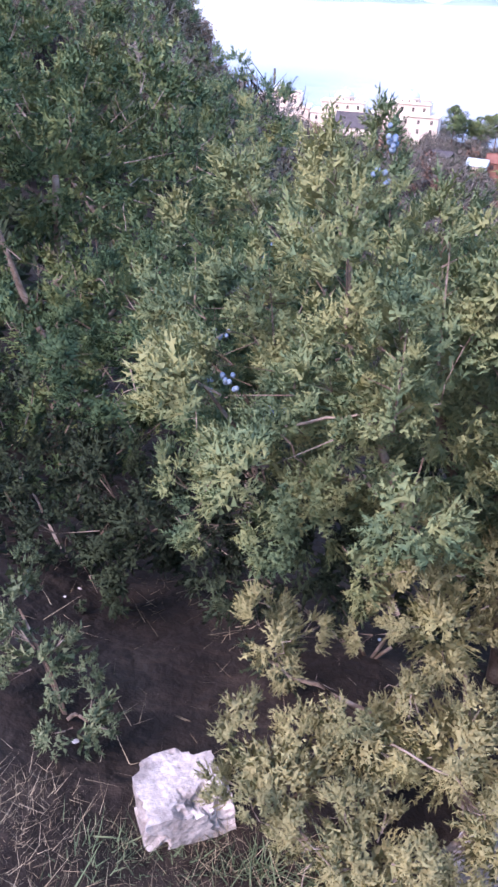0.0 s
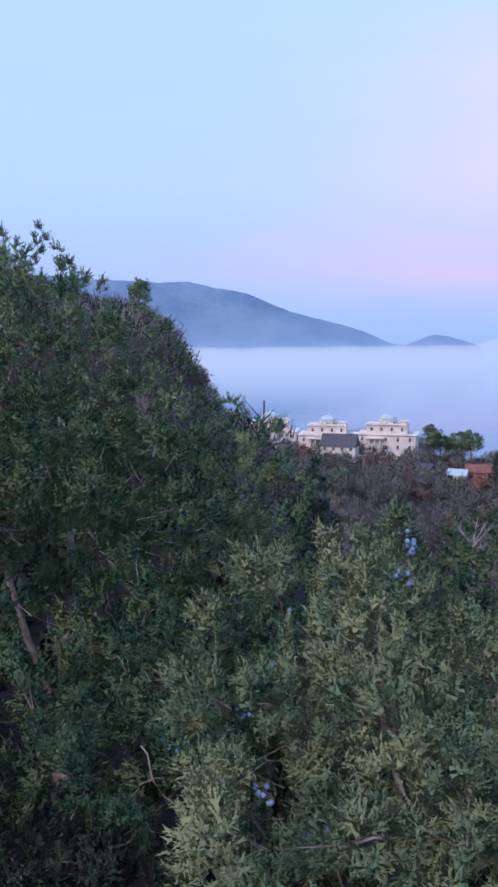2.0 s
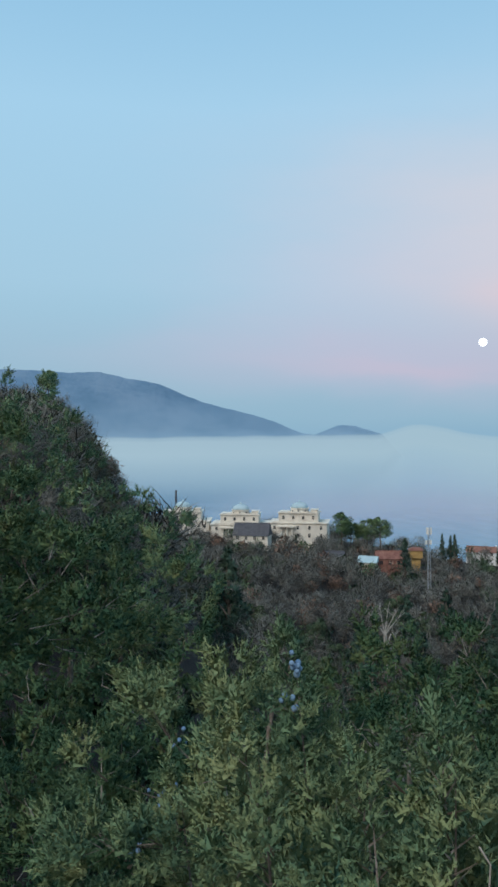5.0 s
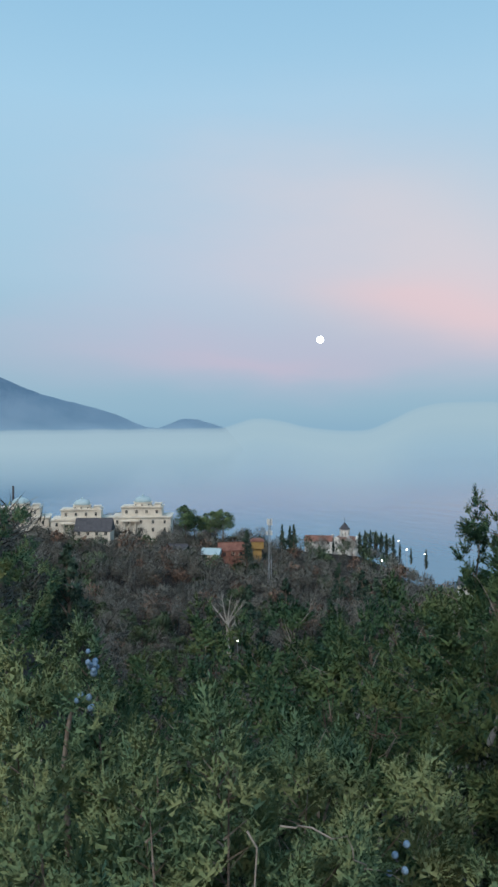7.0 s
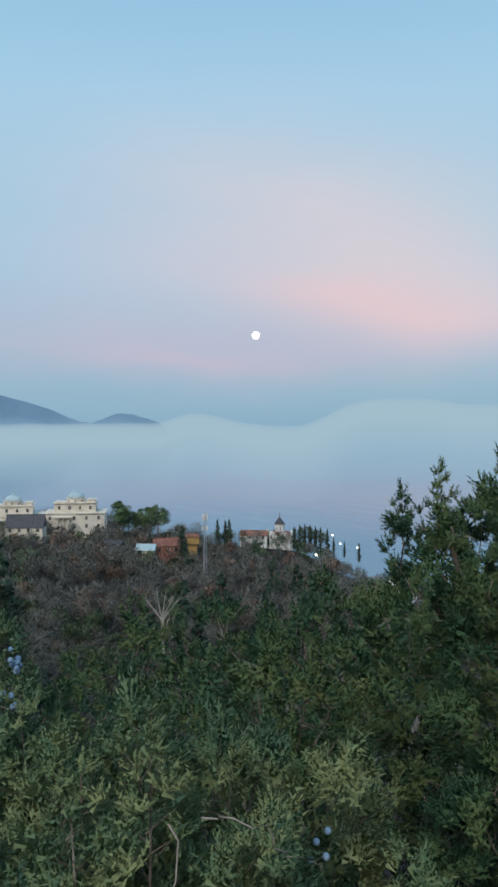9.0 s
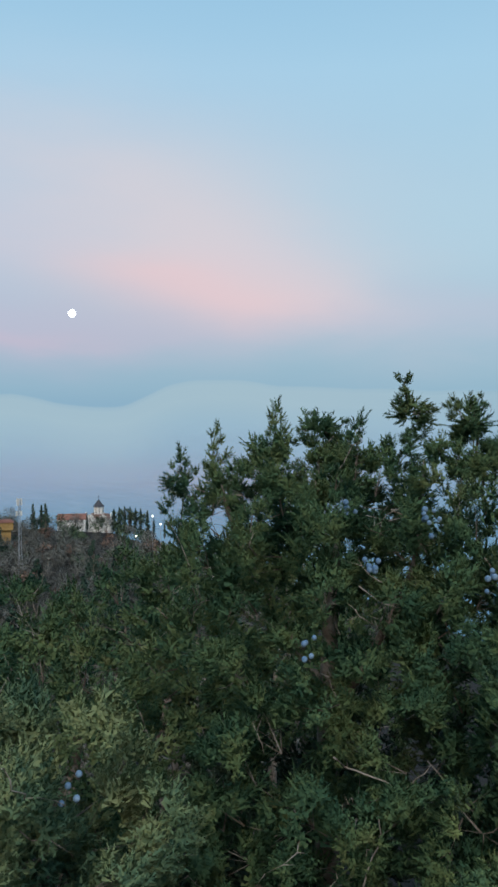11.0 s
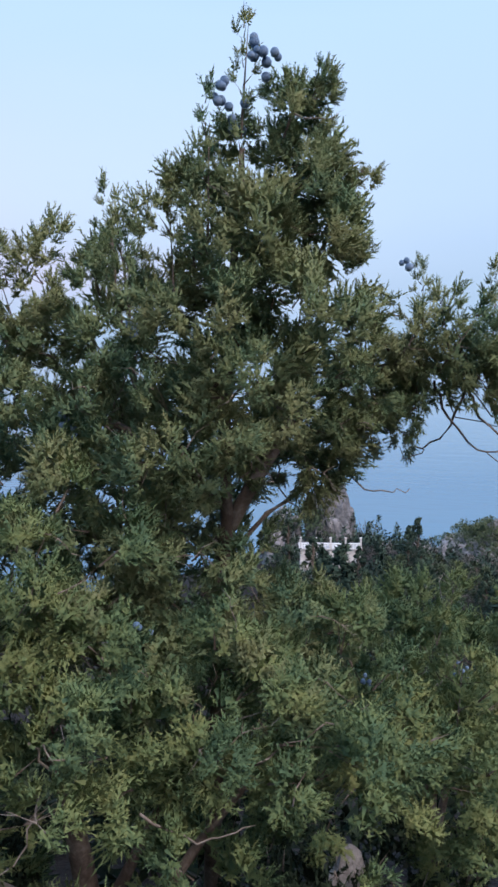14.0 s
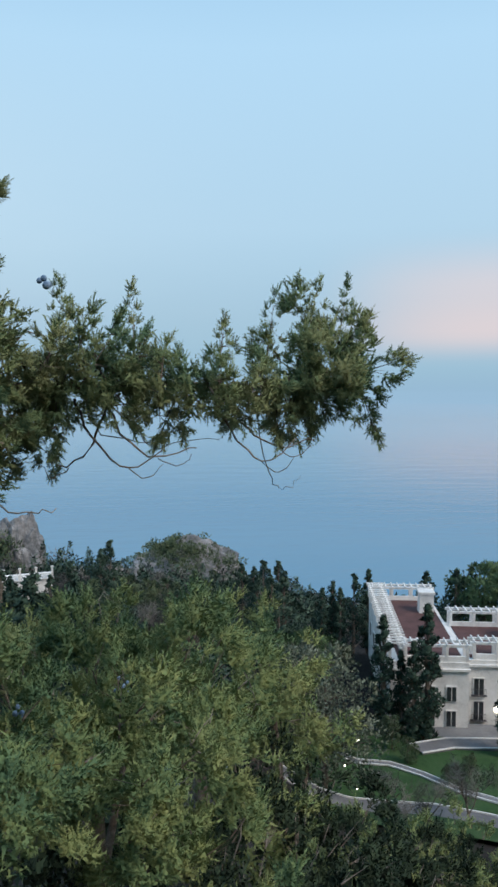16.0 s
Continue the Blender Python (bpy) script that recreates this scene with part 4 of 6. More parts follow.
tree, hang = juniper("bushy olive-green juniper with feathery sprays and blue cones", (0.95, 1.85), f,
                     [([(0.85, 1.8, 0.1), (0.6, 1.65, 0.5), (0.42, 1.5, 0.9)], 0.03, 0.01), ([(0.45, 1.5, 0.5), (0.3, 1.8, 0.8), (0.3, 1.95, 1.2)], 0.014, 0.005),
                      ([(0.7, 1.7, 0.4), (0.75, 1.42, 0.75), (0.85, 1.4, 1.05)], 0.012, 0.005), ([(0.6, 1.66, 0.45), (0.1, 1.8, 0.5), (-0.1, 1.85, 0.7)], 0.011, 0.004)],
                     JUNIPER, [([(0.52, 1.1, 1.30), (0.59, 1.06, 1.28), (0.64, 1.07, 1.22), (0.71, 1.08, 1.19)], 0.0032, 0.001), ([(0.48, 1.12, 1.28), (0.47, 1.1, 1.1)], 0.0035, 0.0012),
                               ([(0.08, 1.62, 0.72), (0.16, 1.6, 0.62), (0.22, 1.62, 0.52)], 0.008, 0.002), ([(0.1, 1.6, 0.7), (0.3, 1.6, 0.74), (0.42, 1.62, 0.68)], 0.009, 0.003),
                               ([(0.3, 1.6, 0.6), (0.45, 1.55, 0.45), (0.62, 1.5, 0.36)], 0.008, 0.004)])
for i, (p, n) in enumerate([((0.34, 1.82, 1.33), 8), ((0.31, 1.80, 1.27), 5), ((-0.02, 1.72, 0.76), 7), ((0.10, 1.66, 0.70), 5), ((0.78, 1.2, 1.13), 4)]):
    hang(berries(tree, p, n, 0.016, 200 + i))

# pale lower boughs by the rock
f = Foliage(2)
for c, r, n in [((0.10, 1.24, 0.33), (0.09, 0.07, 0.07), 12), ((0.12, 0.98, 0.20), (0.14, 0.10, 0.08), 26), ((0.28, 1.06, 0.26), (0.11, 0.1, 0.08), 22), ((0.50, 1.28, 0.36), (0.15, 0.1, 0.1), 24),
                ((0.48, 1.00, 0.28), (0.12, 0.1, 0.1), 24), ((0.28, 0.82, 0.20), (0.15, 0.1, 0.07), 24), ((0.55, 0.86, 0.22), (0.12, 0.1, 0.08), 18), ((0.66, 1.4, 0.45), (0.14, 0.1, 0.1), 18)]:
    f.mass(c, r, n, 0.13, 15, -0.6, 0.5)
tree, hang = juniper("pale yellow-green low juniper boughs beside a rock", (0.62, 1.15), f,
                     [([(0.55, 1.12, 0.12), (0.4, 1.05, 0.2)], 0.03, 0.012), ([(0.5, 1.1, 0.15), (0.3, 1.12, 0.26), (0.08, 1.22, 0.31)], 0.012, 0.004), ([(0.5, 1.1, 0.12), (0.3, 0.98, 0.16), (0.12, 0.96, 0.2)], 0.012, 0.004),
                      ([(0.5, 1.08, 0.15), (0.5, 0.9, 0.2), (0.32, 0.78, 0.2)], 0.012, 0.004), ([(0.56, 1.12, 0.14), (0.55, 1.25, 0.3)], 0.012, 0.005)],
                     JUNIPER_PALE, [([(0.3, 1.02, 0.3), (0.42, 0.92, 0.33), (0.5, 0.86, 0.27)], 0.006, 0.003), ([(0.12, 1.2, 0.34), (0.13, 1.18, 0.42)], 0.003, 0.001)])

# junipers down the slope ahead
f = Foliage(3, True, 0.08)
f.mass((-0.15, 2.75, 0.40), (0.50, 0.40, 0.34), 110, 0.24, 11)
f.mass((0.35, 3.25, 0.38), (0.50, 0.42, 0.32), 90, 0.25, 10)
f.plume((-0.15, 2.5, 0.65), (-0.15, 2.53, 0.98), 0.10, 50)
tree, hang = juniper("olive-green juniper with blue cones lower on the slope", (0.1, 3.0), f,
                     [([(0.1, 3.0, -0.2), (0.1, 3.0, 0.4)], 0.05, 0.02), ([(0.1, 3.0, 0.0), (-0.2, 2.8, 0.5)], 0.02, 0.006), ([(0.1, 3.0, 0.0), (0.4, 3.25, 0.5)], 0.02, 0.006)],
                     JUNIPER_DARK, [([(0.1, 2.6, 0.35), (0.2, 2.6, 0.55), (0.28, 2.62, 0.8)], 0.01, 0.004), ([(-0.4, 2.5, 0.45), (-0.3, 2.4, 0.3), (-0.1, 2.4, 0.32)], 0.007, 0.002),
                               ([(-0.36, 2.4, 0.2), (-0.42, 2.36, 0.36), (-0.33, 2.36, 0.42)], 0.006, 0.002)])
for i, (p, n) in enumerate([((0.05, 2.52, 0.72), 9), ((-0.05, 2.45, 0.60), 6), ((-0.3, 2.35, 0.55), 8), ((-0.12, 2.3, 0.48), 8), ((0.1, 2.85, 0.76), 6)]):
    hang(berries(tree, p, n, 0.025, 220 + i))


def coarse_juniper(label, root, masses, seed, leaf=JUNIPER_DARK, length=0.17, tips=()):
    fo = Foliage(seed, False, length * 0.8)
    limbs = []
    for i, (c, r, n) in enumerate(masses):
        fo.mass(c, r, n, length * 2.2, 10)
        z = land1(root[0], root[1])
        limbs.append(([(root[0], root[1], z + 0.3), c], 0.035, 0.01) if i else ([(root[0] * 0.5 + c[0] * 0.5, root[1] * 0.5 + c[1] * 0.5, z * 0.5 + c[2] * 0.5), c], 0.08, 0.02))
    for base, tip, rad, n in tips:
        fo.plume(base, tip, rad, n)
    return juniper(label, root, fo, limbs, leaf)


coarse_juniper("large dark olive juniper on the rising slope", (-1.3, 5.0), [((-1.15, 4.85, 0.62), (0.75, 0.5, 0.62), 130), ((-0.75, 4.6, -0.1), (0.6, 0.5, 0.45), 80), ((-1.35, 4.55, -0.55), (0.75, 0.5, 0.5), 90), ((-1.9, 5.2, 0.9), (0.7, 0.6, 0.7), 80)], 11, JUNIPER_DARK)
coarse_juniper("dark juniper thicket in a hollow of the slope", (-1.1, 3.9), [((-1.0, 3.75, -0.45), (0.6, 0.45, 0.42), 90), ((-0.3, 3.7, -0.35), (0.5, 0.4, 0.32), 60)], 12)
coarse_juniper("olive juniper on the slope below", (0.6, 4.8), [((0.5, 4.7, -0.85), (0.8, 0.6, 0.55), 110)], 13)
coarse_juniper("olive juniper on the slope below", (2.4, 4.9), [((2.45, 4.7, -0.2), (0.9, 0.7, 0.6), 130)], 14)
coarse_juniper("olive juniper on the slope below", (-0.9, 8.2), [((-0.8, 8.0, -0.4), (1.2, 0.9, 1.0), 110), ((-2.4, 8.4, 0.7), (1.1, 0.9, 1.3), 110)], 15, length=0.26)
coarse_juniper("dark green juniper on the slope below", (3.0, 8.4), [((2.9, 8.2, -1.9), (1.5, 1.1, 1.1), 110), ((1.2, 8.0, -2.6), (1.2, 1.0, 0.9), 80)], 16, length=0.26)
coarse_juniper("dark green juniper on the slope below", (5.6, 6.4), [((5.5, 6.2, -1.1), (1.5, 1.2, 1.1), 110)], 17, length=0.26)
coarse_juniper("olive juniper beside the viewpoint slope", (1.35, 2.35), [((1.25, 2.25, 0.62), (0.5, 0.4, 0.32), 120), ((2.0, 2.5, 0.75), (0.55, 0.45, 0.4), 110)], 18, length=0.11)
coarse_juniper("olive juniper beside the viewpoint slope", (3.2, 3.2), [((3.1, 3.1, 0.45), (0.7, 0.6, 0.5), 110)], 19, length=0.15)

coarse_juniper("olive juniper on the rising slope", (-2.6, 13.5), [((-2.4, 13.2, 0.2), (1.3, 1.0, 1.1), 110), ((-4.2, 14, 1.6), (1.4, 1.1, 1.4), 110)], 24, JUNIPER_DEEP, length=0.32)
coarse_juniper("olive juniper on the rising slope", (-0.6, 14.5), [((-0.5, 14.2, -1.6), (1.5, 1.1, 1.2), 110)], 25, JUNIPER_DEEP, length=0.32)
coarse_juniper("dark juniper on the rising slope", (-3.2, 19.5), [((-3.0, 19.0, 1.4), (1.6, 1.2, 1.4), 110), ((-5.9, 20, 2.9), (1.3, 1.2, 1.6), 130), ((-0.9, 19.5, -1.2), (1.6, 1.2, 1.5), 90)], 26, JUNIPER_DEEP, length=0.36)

# juniper with a broken, clubbed top
f = Foliage(4)
for tip in [(1.79, 1.80, 1.84), (1.93, 1.59, 1.80), (1.63, 1.92, 1.77), (1.57, 2.02, 1.69), (1.86, 1.70, 1.74), (2.06, 1.30, 1.72), (1.72, 1.84, 1.68)]:
    f.plume((tip[0] - 0.02, tip[1] + 0.02, tip[2] - 0.3), tip, 0.085, 75)
f.mass((2.28, 1.44, 1.76), (0.06, 0.06, 0.06), 20, 0.11, 11, -0.9, 0.4)
f.mass((2.21, 1.51, 1.68), (0.04, 0.04, 0.035), 9, 0.11, 11, -0.9, 0.4)
f.mass((2.35, 1.35, 1.69), (0.04, 0.04, 0.035), 9, 0.11, 11, -0.9, 0.4)
f.mass((2.29, 1.41, 1.62), (0.08, 0.08, 0.05), 18, 0.11, 11, -0.9, 0.4)
f.mass((1.88, 1.74, 1.74), (0.07, 0.07, 0.03), 12, 0.11, 11, -0.9, 0.4)
f.mass((2.12, 1.56, 1.79), (0.045, 0.045, 0.09), 16, 0.11, 11, -0.9, 0.4)
f.mass((2.44, 1.12, 1.63), (0.08, 0.08, 0.1), 26, 0.11, 11, -0.9, 0.4)
f.plume((2.28, 1.43, 1.66), (2.29, 1.43, 1.86), 0.05, 40)
f.mass((1.80, 1.66, 1.52), (0.32, 0.28, 0.14), 60, 0.17, 12)
f.mass((1.80, 1.62, 1.35), (0.40, 0.34, 0.20), 95, 0.18, 12)
f.mass((1.78, 1.42, 1.00), (0.42, 0.34, 0.34), 120, 0.2, 12)
f.mass((1.55, 1.25, 0.70), (0.34, 0.30, 0.30), 80, 0.2, 12)
f.mass((1.95, 1.15, 0.85), (0.30, 0.30, 0.36), 80, 0.2, 12)
f.mass((1.35, 1.55, 0.55), (0.34, 0.30, 0.26), 60, 0.2, 12)
f.mass((2.0, 1.02, 1.12), (0.28, 0.28, 0.26), 70, 0.18, 12)
f.mass((2.10, 1.30, 1.25), (0.24, 0.30, 0.26), 60, 0.18, 12)
f.mass((1.75, 0.98, 0.40), (0.34, 0.30, 0.26), 50, 0.2, 12)
tree, hang = juniper("dark juniper with clubbed upright tips and blue cones", (1.9, 1.7), f,
                     [([(1.9, 1.7, 0.2), (1.85, 1.65, 0.9), (1.85, 1.62, 1.4)], 0.06, 0.015), ([(1.86, 1.65, 0.9), (1.7, 1.85, 1.3), (1.62, 1.92, 1.6)], 0.018, 0.005),
                      ([(1.86, 1.65, 0.8), (2.0, 1.45, 1.3), (2.02, 1.42, 1.65)], 0.018, 0.005), ([(1.87, 1.66, 0.5), (1.6, 1.3, 0.8)], 0.02, 0.006), ([(2.29, 1.37, 1.44), (2.29, 1.41, 1.58), (2.28, 1.43, 1.8)], 0.008, 0.003)],
                     JUNIPER_DARK, [([(1.15, 1.3, 0.72), (1.3, 1.2, 0.62), (1.45, 1.12, 0.72), (1.48, 1.1, 0.88)], 0.007, 0.003), ([(1.3, 1.2, 0.62), (1.42, 1.15, 0.5)], 0.004, 0.002),
                               ([(1.42, 1.2, 1.0), (1.55, 1.1, 0.93), (1.62, 1.06, 0.98)], 0.005, 0.002)])
for i, (p, n) in enumerate([((1.68, 1.42, 1.52), 8), ((1.60, 1.22, 1.42), 7), ((1.75, 1.2, 1.52), 8), ((1.85, 1.05, 1.38), 8), ((1.4, 1.25, 1.25), 5)]):
    hang(berries(tree, p, n, 0.022, 240 + i))

# the tall juniper with the long outstretched bough
f = Foliage(5, core=0.14)
for tip, w, n in [((2.15, 0.87, 2.07), 0.06, 45), ((2.28, 0.59, 2.22), 0.07, 55), ((2.16, 0.32, 2.20), 0.06, 45), ((2.10, 0.16, 2.56), 0.04, 40), ((2.18, 0.11, 2.28), 0.06, 45), ((2.06, 0.24, 2.34), 0.06, 45),
                  ((2.30, 0.07, 2.06), 0.07, 50), ((2.11, 0.36, 2.2), 0.06, 45), ((2.08, 0.47, 2.1), 0.07, 50)]:
    f.plume((tip[0] * 0.85 + 2.15 * 0.15, tip[1] * 0.8 + 0.3 * 0.2, tip[2] - 0.34), tip, w * 1.15, int(n * 1.5))
f.mass((2.30, 0.46, 1.12), (0.2, 0.22, 0.2), 60, 0.16, 12, -0.9)
f.mass((2.28, 0.18, 1.07), (0.2, 0.26, 0.10), 55, 0.15, 12, -0.5)
f.mass((2.12, 0.30, 1.60), (0.16, 0.18, 0.16), 55, 0.15, 12, -0.9)
f.mass((2.16, 0.42, 1.38), (0.16, 0.18, 0.14), 45, 0.15, 12, -0.9)
f.mass((2.18, 0.18, 1.92), (0.17, 0.20, 0.22), 110, 0.17, 12)
f.mass((2.22, 0.55, 1.80), (0.18, 0.24, 0.24), 70, 0.17, 12)
f.mass((2.25, 0.40, 1.52), (0.24, 0.38, 0.16), 60, 0.17, 11)
f.mass((2.15, 0.17, 1.72), (0.18, 0.22, 0.18), 95, 0.16, 12, -0.9)
f.mass((2.20, 0.36, 0.98), (0.24, 0.32, 0.18), 60, 0.17, 12, -0.9)
f.mass((2.12, 0.16, 2.08), (0.12, 0.14, 0.15), 65, 0.14, 12, -0.9)
f.mass((2.16, 0.46, 1.22), (0.18, 0.22, 0.16), 45, 0.16, 12, -0.9)
f.mass((2.40, 0.14, 1.57), (0.14, 0.16, 0.09), 22, 0.15, 12, -0.9, 0.2)
f.mass((2.30, 0.62, 1.35), (0.26, 0.34, 0.24), 80, 0.18, 12)
f.mass((2.25, 0.85, 1.55), (0.2, 0.22, 0.22), 45, 0.17, 12)
f.mass((2.17, 0.80, 1.86), (0.10, 0.12, 0.16), 40, 0.14, 12, -0.9)
f.mass((2.30, 1.02, 1.25), (0.22, 0.26, 0.22), 60, 0.17, 12, -0.8)
f.mass((2.19, 0.05, 2.19), (0.06, 0.07, 0.08), 26, 0.13, 11, -0.9, 0.3)
f.mass((2.24, 0.0, 2.11), (0.06, 0.06, 0.06), 20, 0.13, 11, -0.9, 0.3)
f.mass((2.25, 0.03, 2.0), (0.07, 0.07, 0.08), 26, 0.13, 11, -0.9, 0.3)
f.mass((2.14, 0.08, 2.27), (0.06, 0.06, 0.07), 22, 0.13, 11, -0.9, 0.3)
f.mass((2.34, 0.01, 1.57), (0.09, 0.1, 0.05), 26, 0.13, 11, -0.9, 0.3)
f.mass((2.39, -0.05, 1.63), (0.06, 0.07, 0.05), 18, 0.13, 11, -0.9, 0.3)
for k in range(26):
    u = (k + 0.5) / 26
    full = 0.45 + 0.75 * math.exp(-((u - 0.22) / 0.16) ** 2) + 0.5 * math.exp(-((u - 0.5) / 0.1) ** 2) + 0.9 * math.exp(-((u - 0.92) / 0.16) ** 2)
    q = np.array([2.35, 0.05, 1.73]) * (1 - u) + np.array([2.72, -1.0, 1.75]) * u + [0, 0, 0.03 * math.sin(u * 7)]
    f.plume(q + [0, 0, -0.05], q + [f.rng.normal() * 0.06, f.rng.normal() * 0.07, 0.05 + 0.10 * full * f.rng.uniform(0.6, 1.3)], 0.085, int(42 * full))
    f.plume(q + [0, 0, 0.03], q + [f.rng.normal() * 0.07, f.rng.normal() * 0.08, -0.08 - 0.13 * full * f.rng.random()], 0.085, int(46 * full))
f.mass((2.72, -0.90, 1.76), (0.08, 0.14, 0.19), 34, 0.14, 11, -0.95, 0.1)
f.mass((2.52, -0.06, 1.66), (0.09, 0.16, 0.10), 30, 0.13, 11, -0.95, -0.2)
f.mass((2.42, 0.10, 1.50), (0.12, 0.14, 0.08), 24, 0.13, 11, -0.95, -0.1)
for tip in [(2.60, -0.16, 2.04), (2.67, -0.35, 2.03), (2.73, -0.61, 1.94), (2.75, -0.76, 2.03), (2.78, -0.89, 2.06), (2.75, -0.98, 2.06), (2.75, -1.03, 1.86), (2.75, -1.05, 1.58), (2.74, -0.86, 1.98), (2.72, -0.9, 1.62)]:
    f.plume((tip[0] - 0.01, tip[1] * 0.93 - 0.02, 1.78), tip, 0.065, 60)
tree, hang = juniper("tall dark juniper with a long bough reaching out over the sea", (2.3, 0.35), f,
                     [([(2.3, 0.35, 0.0), (2.26, 0.3, 0.9), (2.2, 0.25, 1.6), (2.14, 0.2, 2.2)], 0.035, 0.006), ([(2.24, 0.28, 1.3), (2.38, 0.05, 1.68), (2.55, -0.35, 1.73), (2.68, -0.7, 1.73), (2.72, -0.95, 1.78)], 0.02, 0.005),
                      ([(2.22, 0.28, 1.4), (2.22, 0.5, 1.7), (2.26, 0.58, 2.05)], 0.013, 0.004), ([(2.22, 0.3, 1.5), (2.16, 0.75, 1.7), (2.14, 0.86, 1.95)], 0.011, 0.004), ([(2.25, 0.3, 1.25), (2.42, 0.12, 1.42), (2.52, 0.02, 1.46)], 0.008, 0.003)],
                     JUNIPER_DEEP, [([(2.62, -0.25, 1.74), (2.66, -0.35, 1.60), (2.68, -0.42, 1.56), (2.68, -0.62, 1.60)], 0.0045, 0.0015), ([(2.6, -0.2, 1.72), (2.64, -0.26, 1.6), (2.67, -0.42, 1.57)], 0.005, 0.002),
                               ([(2.72, -0.68, 1.72), (2.74, -0.74, 1.48), (2.75, -0.78, 1.42), (2.74, -0.84, 1.46)], 0.004, 0.0012), ([(2.5, 0.05, 1.5), (2.5, -0.05, 1.4), (2.52, -0.15, 1.42)], 0.006, 0.002),
                               ([(2.45, 0.2, 1.5), (2.46, 0.18, 1.38), (2.5, 0.1, 1.33)], 0.006, 0.002), ([(2.4, 0.0, 1.78), (2.42, -0.1, 1.86), (2.44, -0.16, 1.84)], 0.005, 0.002)])
hang_rng = np.random.default_rng(88)
for i in range(5):
    u = hang_rng.uniform(0.12, 0.85)
    q = np.array([2.42, -0.05, 1.70]) * (1 - u) + np.array([2.72, -0.95, 1.72]) * u
    way = np.array([0.1, -1.0 if hang_rng.random() < 0.7 else 0.8, 0.0])
    pts = [q, q + way * 0.05 + [0, 0, -0.10], q + way * 0.14 + [0, 0, -0.15 - 0.05 * hang_rng.random()], q + way * 0.24 + [0, 0, -0.13]]
    hang(part("dead_branch", bowed(pts, 0.0042, 0.0014, 5, 4, 0.004, 500 + i).mesh("dead_branch", True), BARK, tree, "dark bare hanging twig"))
    hang(part("dead_branch", bowed([pts[2], pts[2] + way * 0.05 + [0, 0, -0.03], pts[2] + way * 0.09 + [0, 0, 0.01]], 0.002, 0.0009, 4, 3, 0.003, 600 + i).mesh("dead_branch", True), BARK, tree, "dark bare hanging twig"))
for i, (p, n, s) in enumerate([((2.08, 0.135, 2.37), 11, 0.022), ((2.07, 0.21, 2.29), 9, 0.018), ((2.1, 0.2, 2.24), 4, 0.015), ((2.2, 0.04, 2.13), 5, 0.018), ((2.05, 0.42, 1.82), 4, 0.014), ((2.1, 0.62, 1.6), 6, 0.018),
                               ((2.57, -0.12, 2.0), 4, 0.014), ((2.5, 0.0, 1.68), 5, 0.018), ((2.68, -0.84, 1.83), 3, 0.014), ((2.70, -1.0, 1.72), 4, 0.014)]):
    hang(berries(tree, p, n, s, 260 + i, 0.0095))

# near bush in front of it
f = Foliage(6)
f.plume((1.78, 0.66, 1.25), (1.79, 0.69, 1.60), 0.09, 60)
f.plume((1.58, 0.80, 1.05), (1.60, 0.84, 1.34), 0.08, 50)
f.mass((1.80, 0.62, 1.16), (0.22, 0.26, 0.30), 90, 0.18, 13)
f.mass((1.68, 0.68, 0.80), (0.24, 0.28, 0.26), 60, 0.18, 12)
f.mass((1.98, 0.30, 0.92), (0.26, 0.30, 0.26), 85, 0.19, 13)
f.mass((2.25, 0.10, 0.85), (0.28, 0.30, 0.24), 65, 0.19, 12)
f.mass((2.0, 0.22, 0.55), (0.28, 0.28, 0.2), 45, 0.19, 12)
tree, hang = juniper("yellowish olive juniper bush close to the viewpoint", (2.0, 0.5), f,
                     [([(2.0, 0.5, 0.1), (1.92, 0.52, 0.7), (1.85, 0.6, 1.1)], 0.05, 0.012), ([(1.96, 0.5, 0.4), (1.75, 0.68, 0.7)], 0.02, 0.006), ([(1.98, 0.5, 0.4), (2.0, 0.3, 0.85)], 0.02, 0.006), ([(1.98, 0.5, 0.3), (2.2, 0.15, 0.8)], 0.02, 0.006)],
                     JUNIPER_LIGHT, [([(1.72, 0.5, 1.02), (1.76, 0.42, 0.9), (1.82, 0.36, 0.84)], 0.006, 0.002), ([(1.74, 0.5, 0.9), (1.68, 0.5, 0.8), (1.64, 0.55, 0.76)], 0.005, 0.002), ([(1.78, 0.3, 0.86), (1.86, 0.2, 0.78), (1.9, 0.1, 0.8)], 0.006, 0.002),
                               ([(1.9, 0.12, 0.92), (2.05, 0.0, 0.95), (2.15, -0.05, 0.93)], 0.006, 0.002)])
for i, (p, n) in enumerate([((1.66, 0.72, 0.8), 3), ((1.72, 0.6, 0.66), 4), ((1.9, 0.35, 1.2), 3)]):
    hang(berries(tree, p, n, 0.016, 280 + i))

# junipers below the bough, towards the hotel
f = Foliage(7, True, 0.078)
f.mass((2.75, -0.10, 0.60), (0.42, 0.36, 0.28), 110, 0.22, 12)
f.mass((3.25, -0.30, 0.42), (0.50, 0.45, 0.34), 110, 0.24, 11)
f.mass((2.85, -0.40, 0.12), (0.38, 0.30, 0.24), 70, 0.22, 11)
f.plume((3.4, -0.12, 0.55), (3.41, -0.14, 0.98), 0.13, 75)
f.plume((3.3, -0.42, 0.5), (3.31, -0.44, 0.9), 0.12, 65)
f.plume((2.8, -0.28, 0.6), (2.8, -0.3, 0.98), 0.11, 65)
f.plume((3.35, 0.12, 0.55), (3.37, 0.08, 0.9), 0.12, 55)
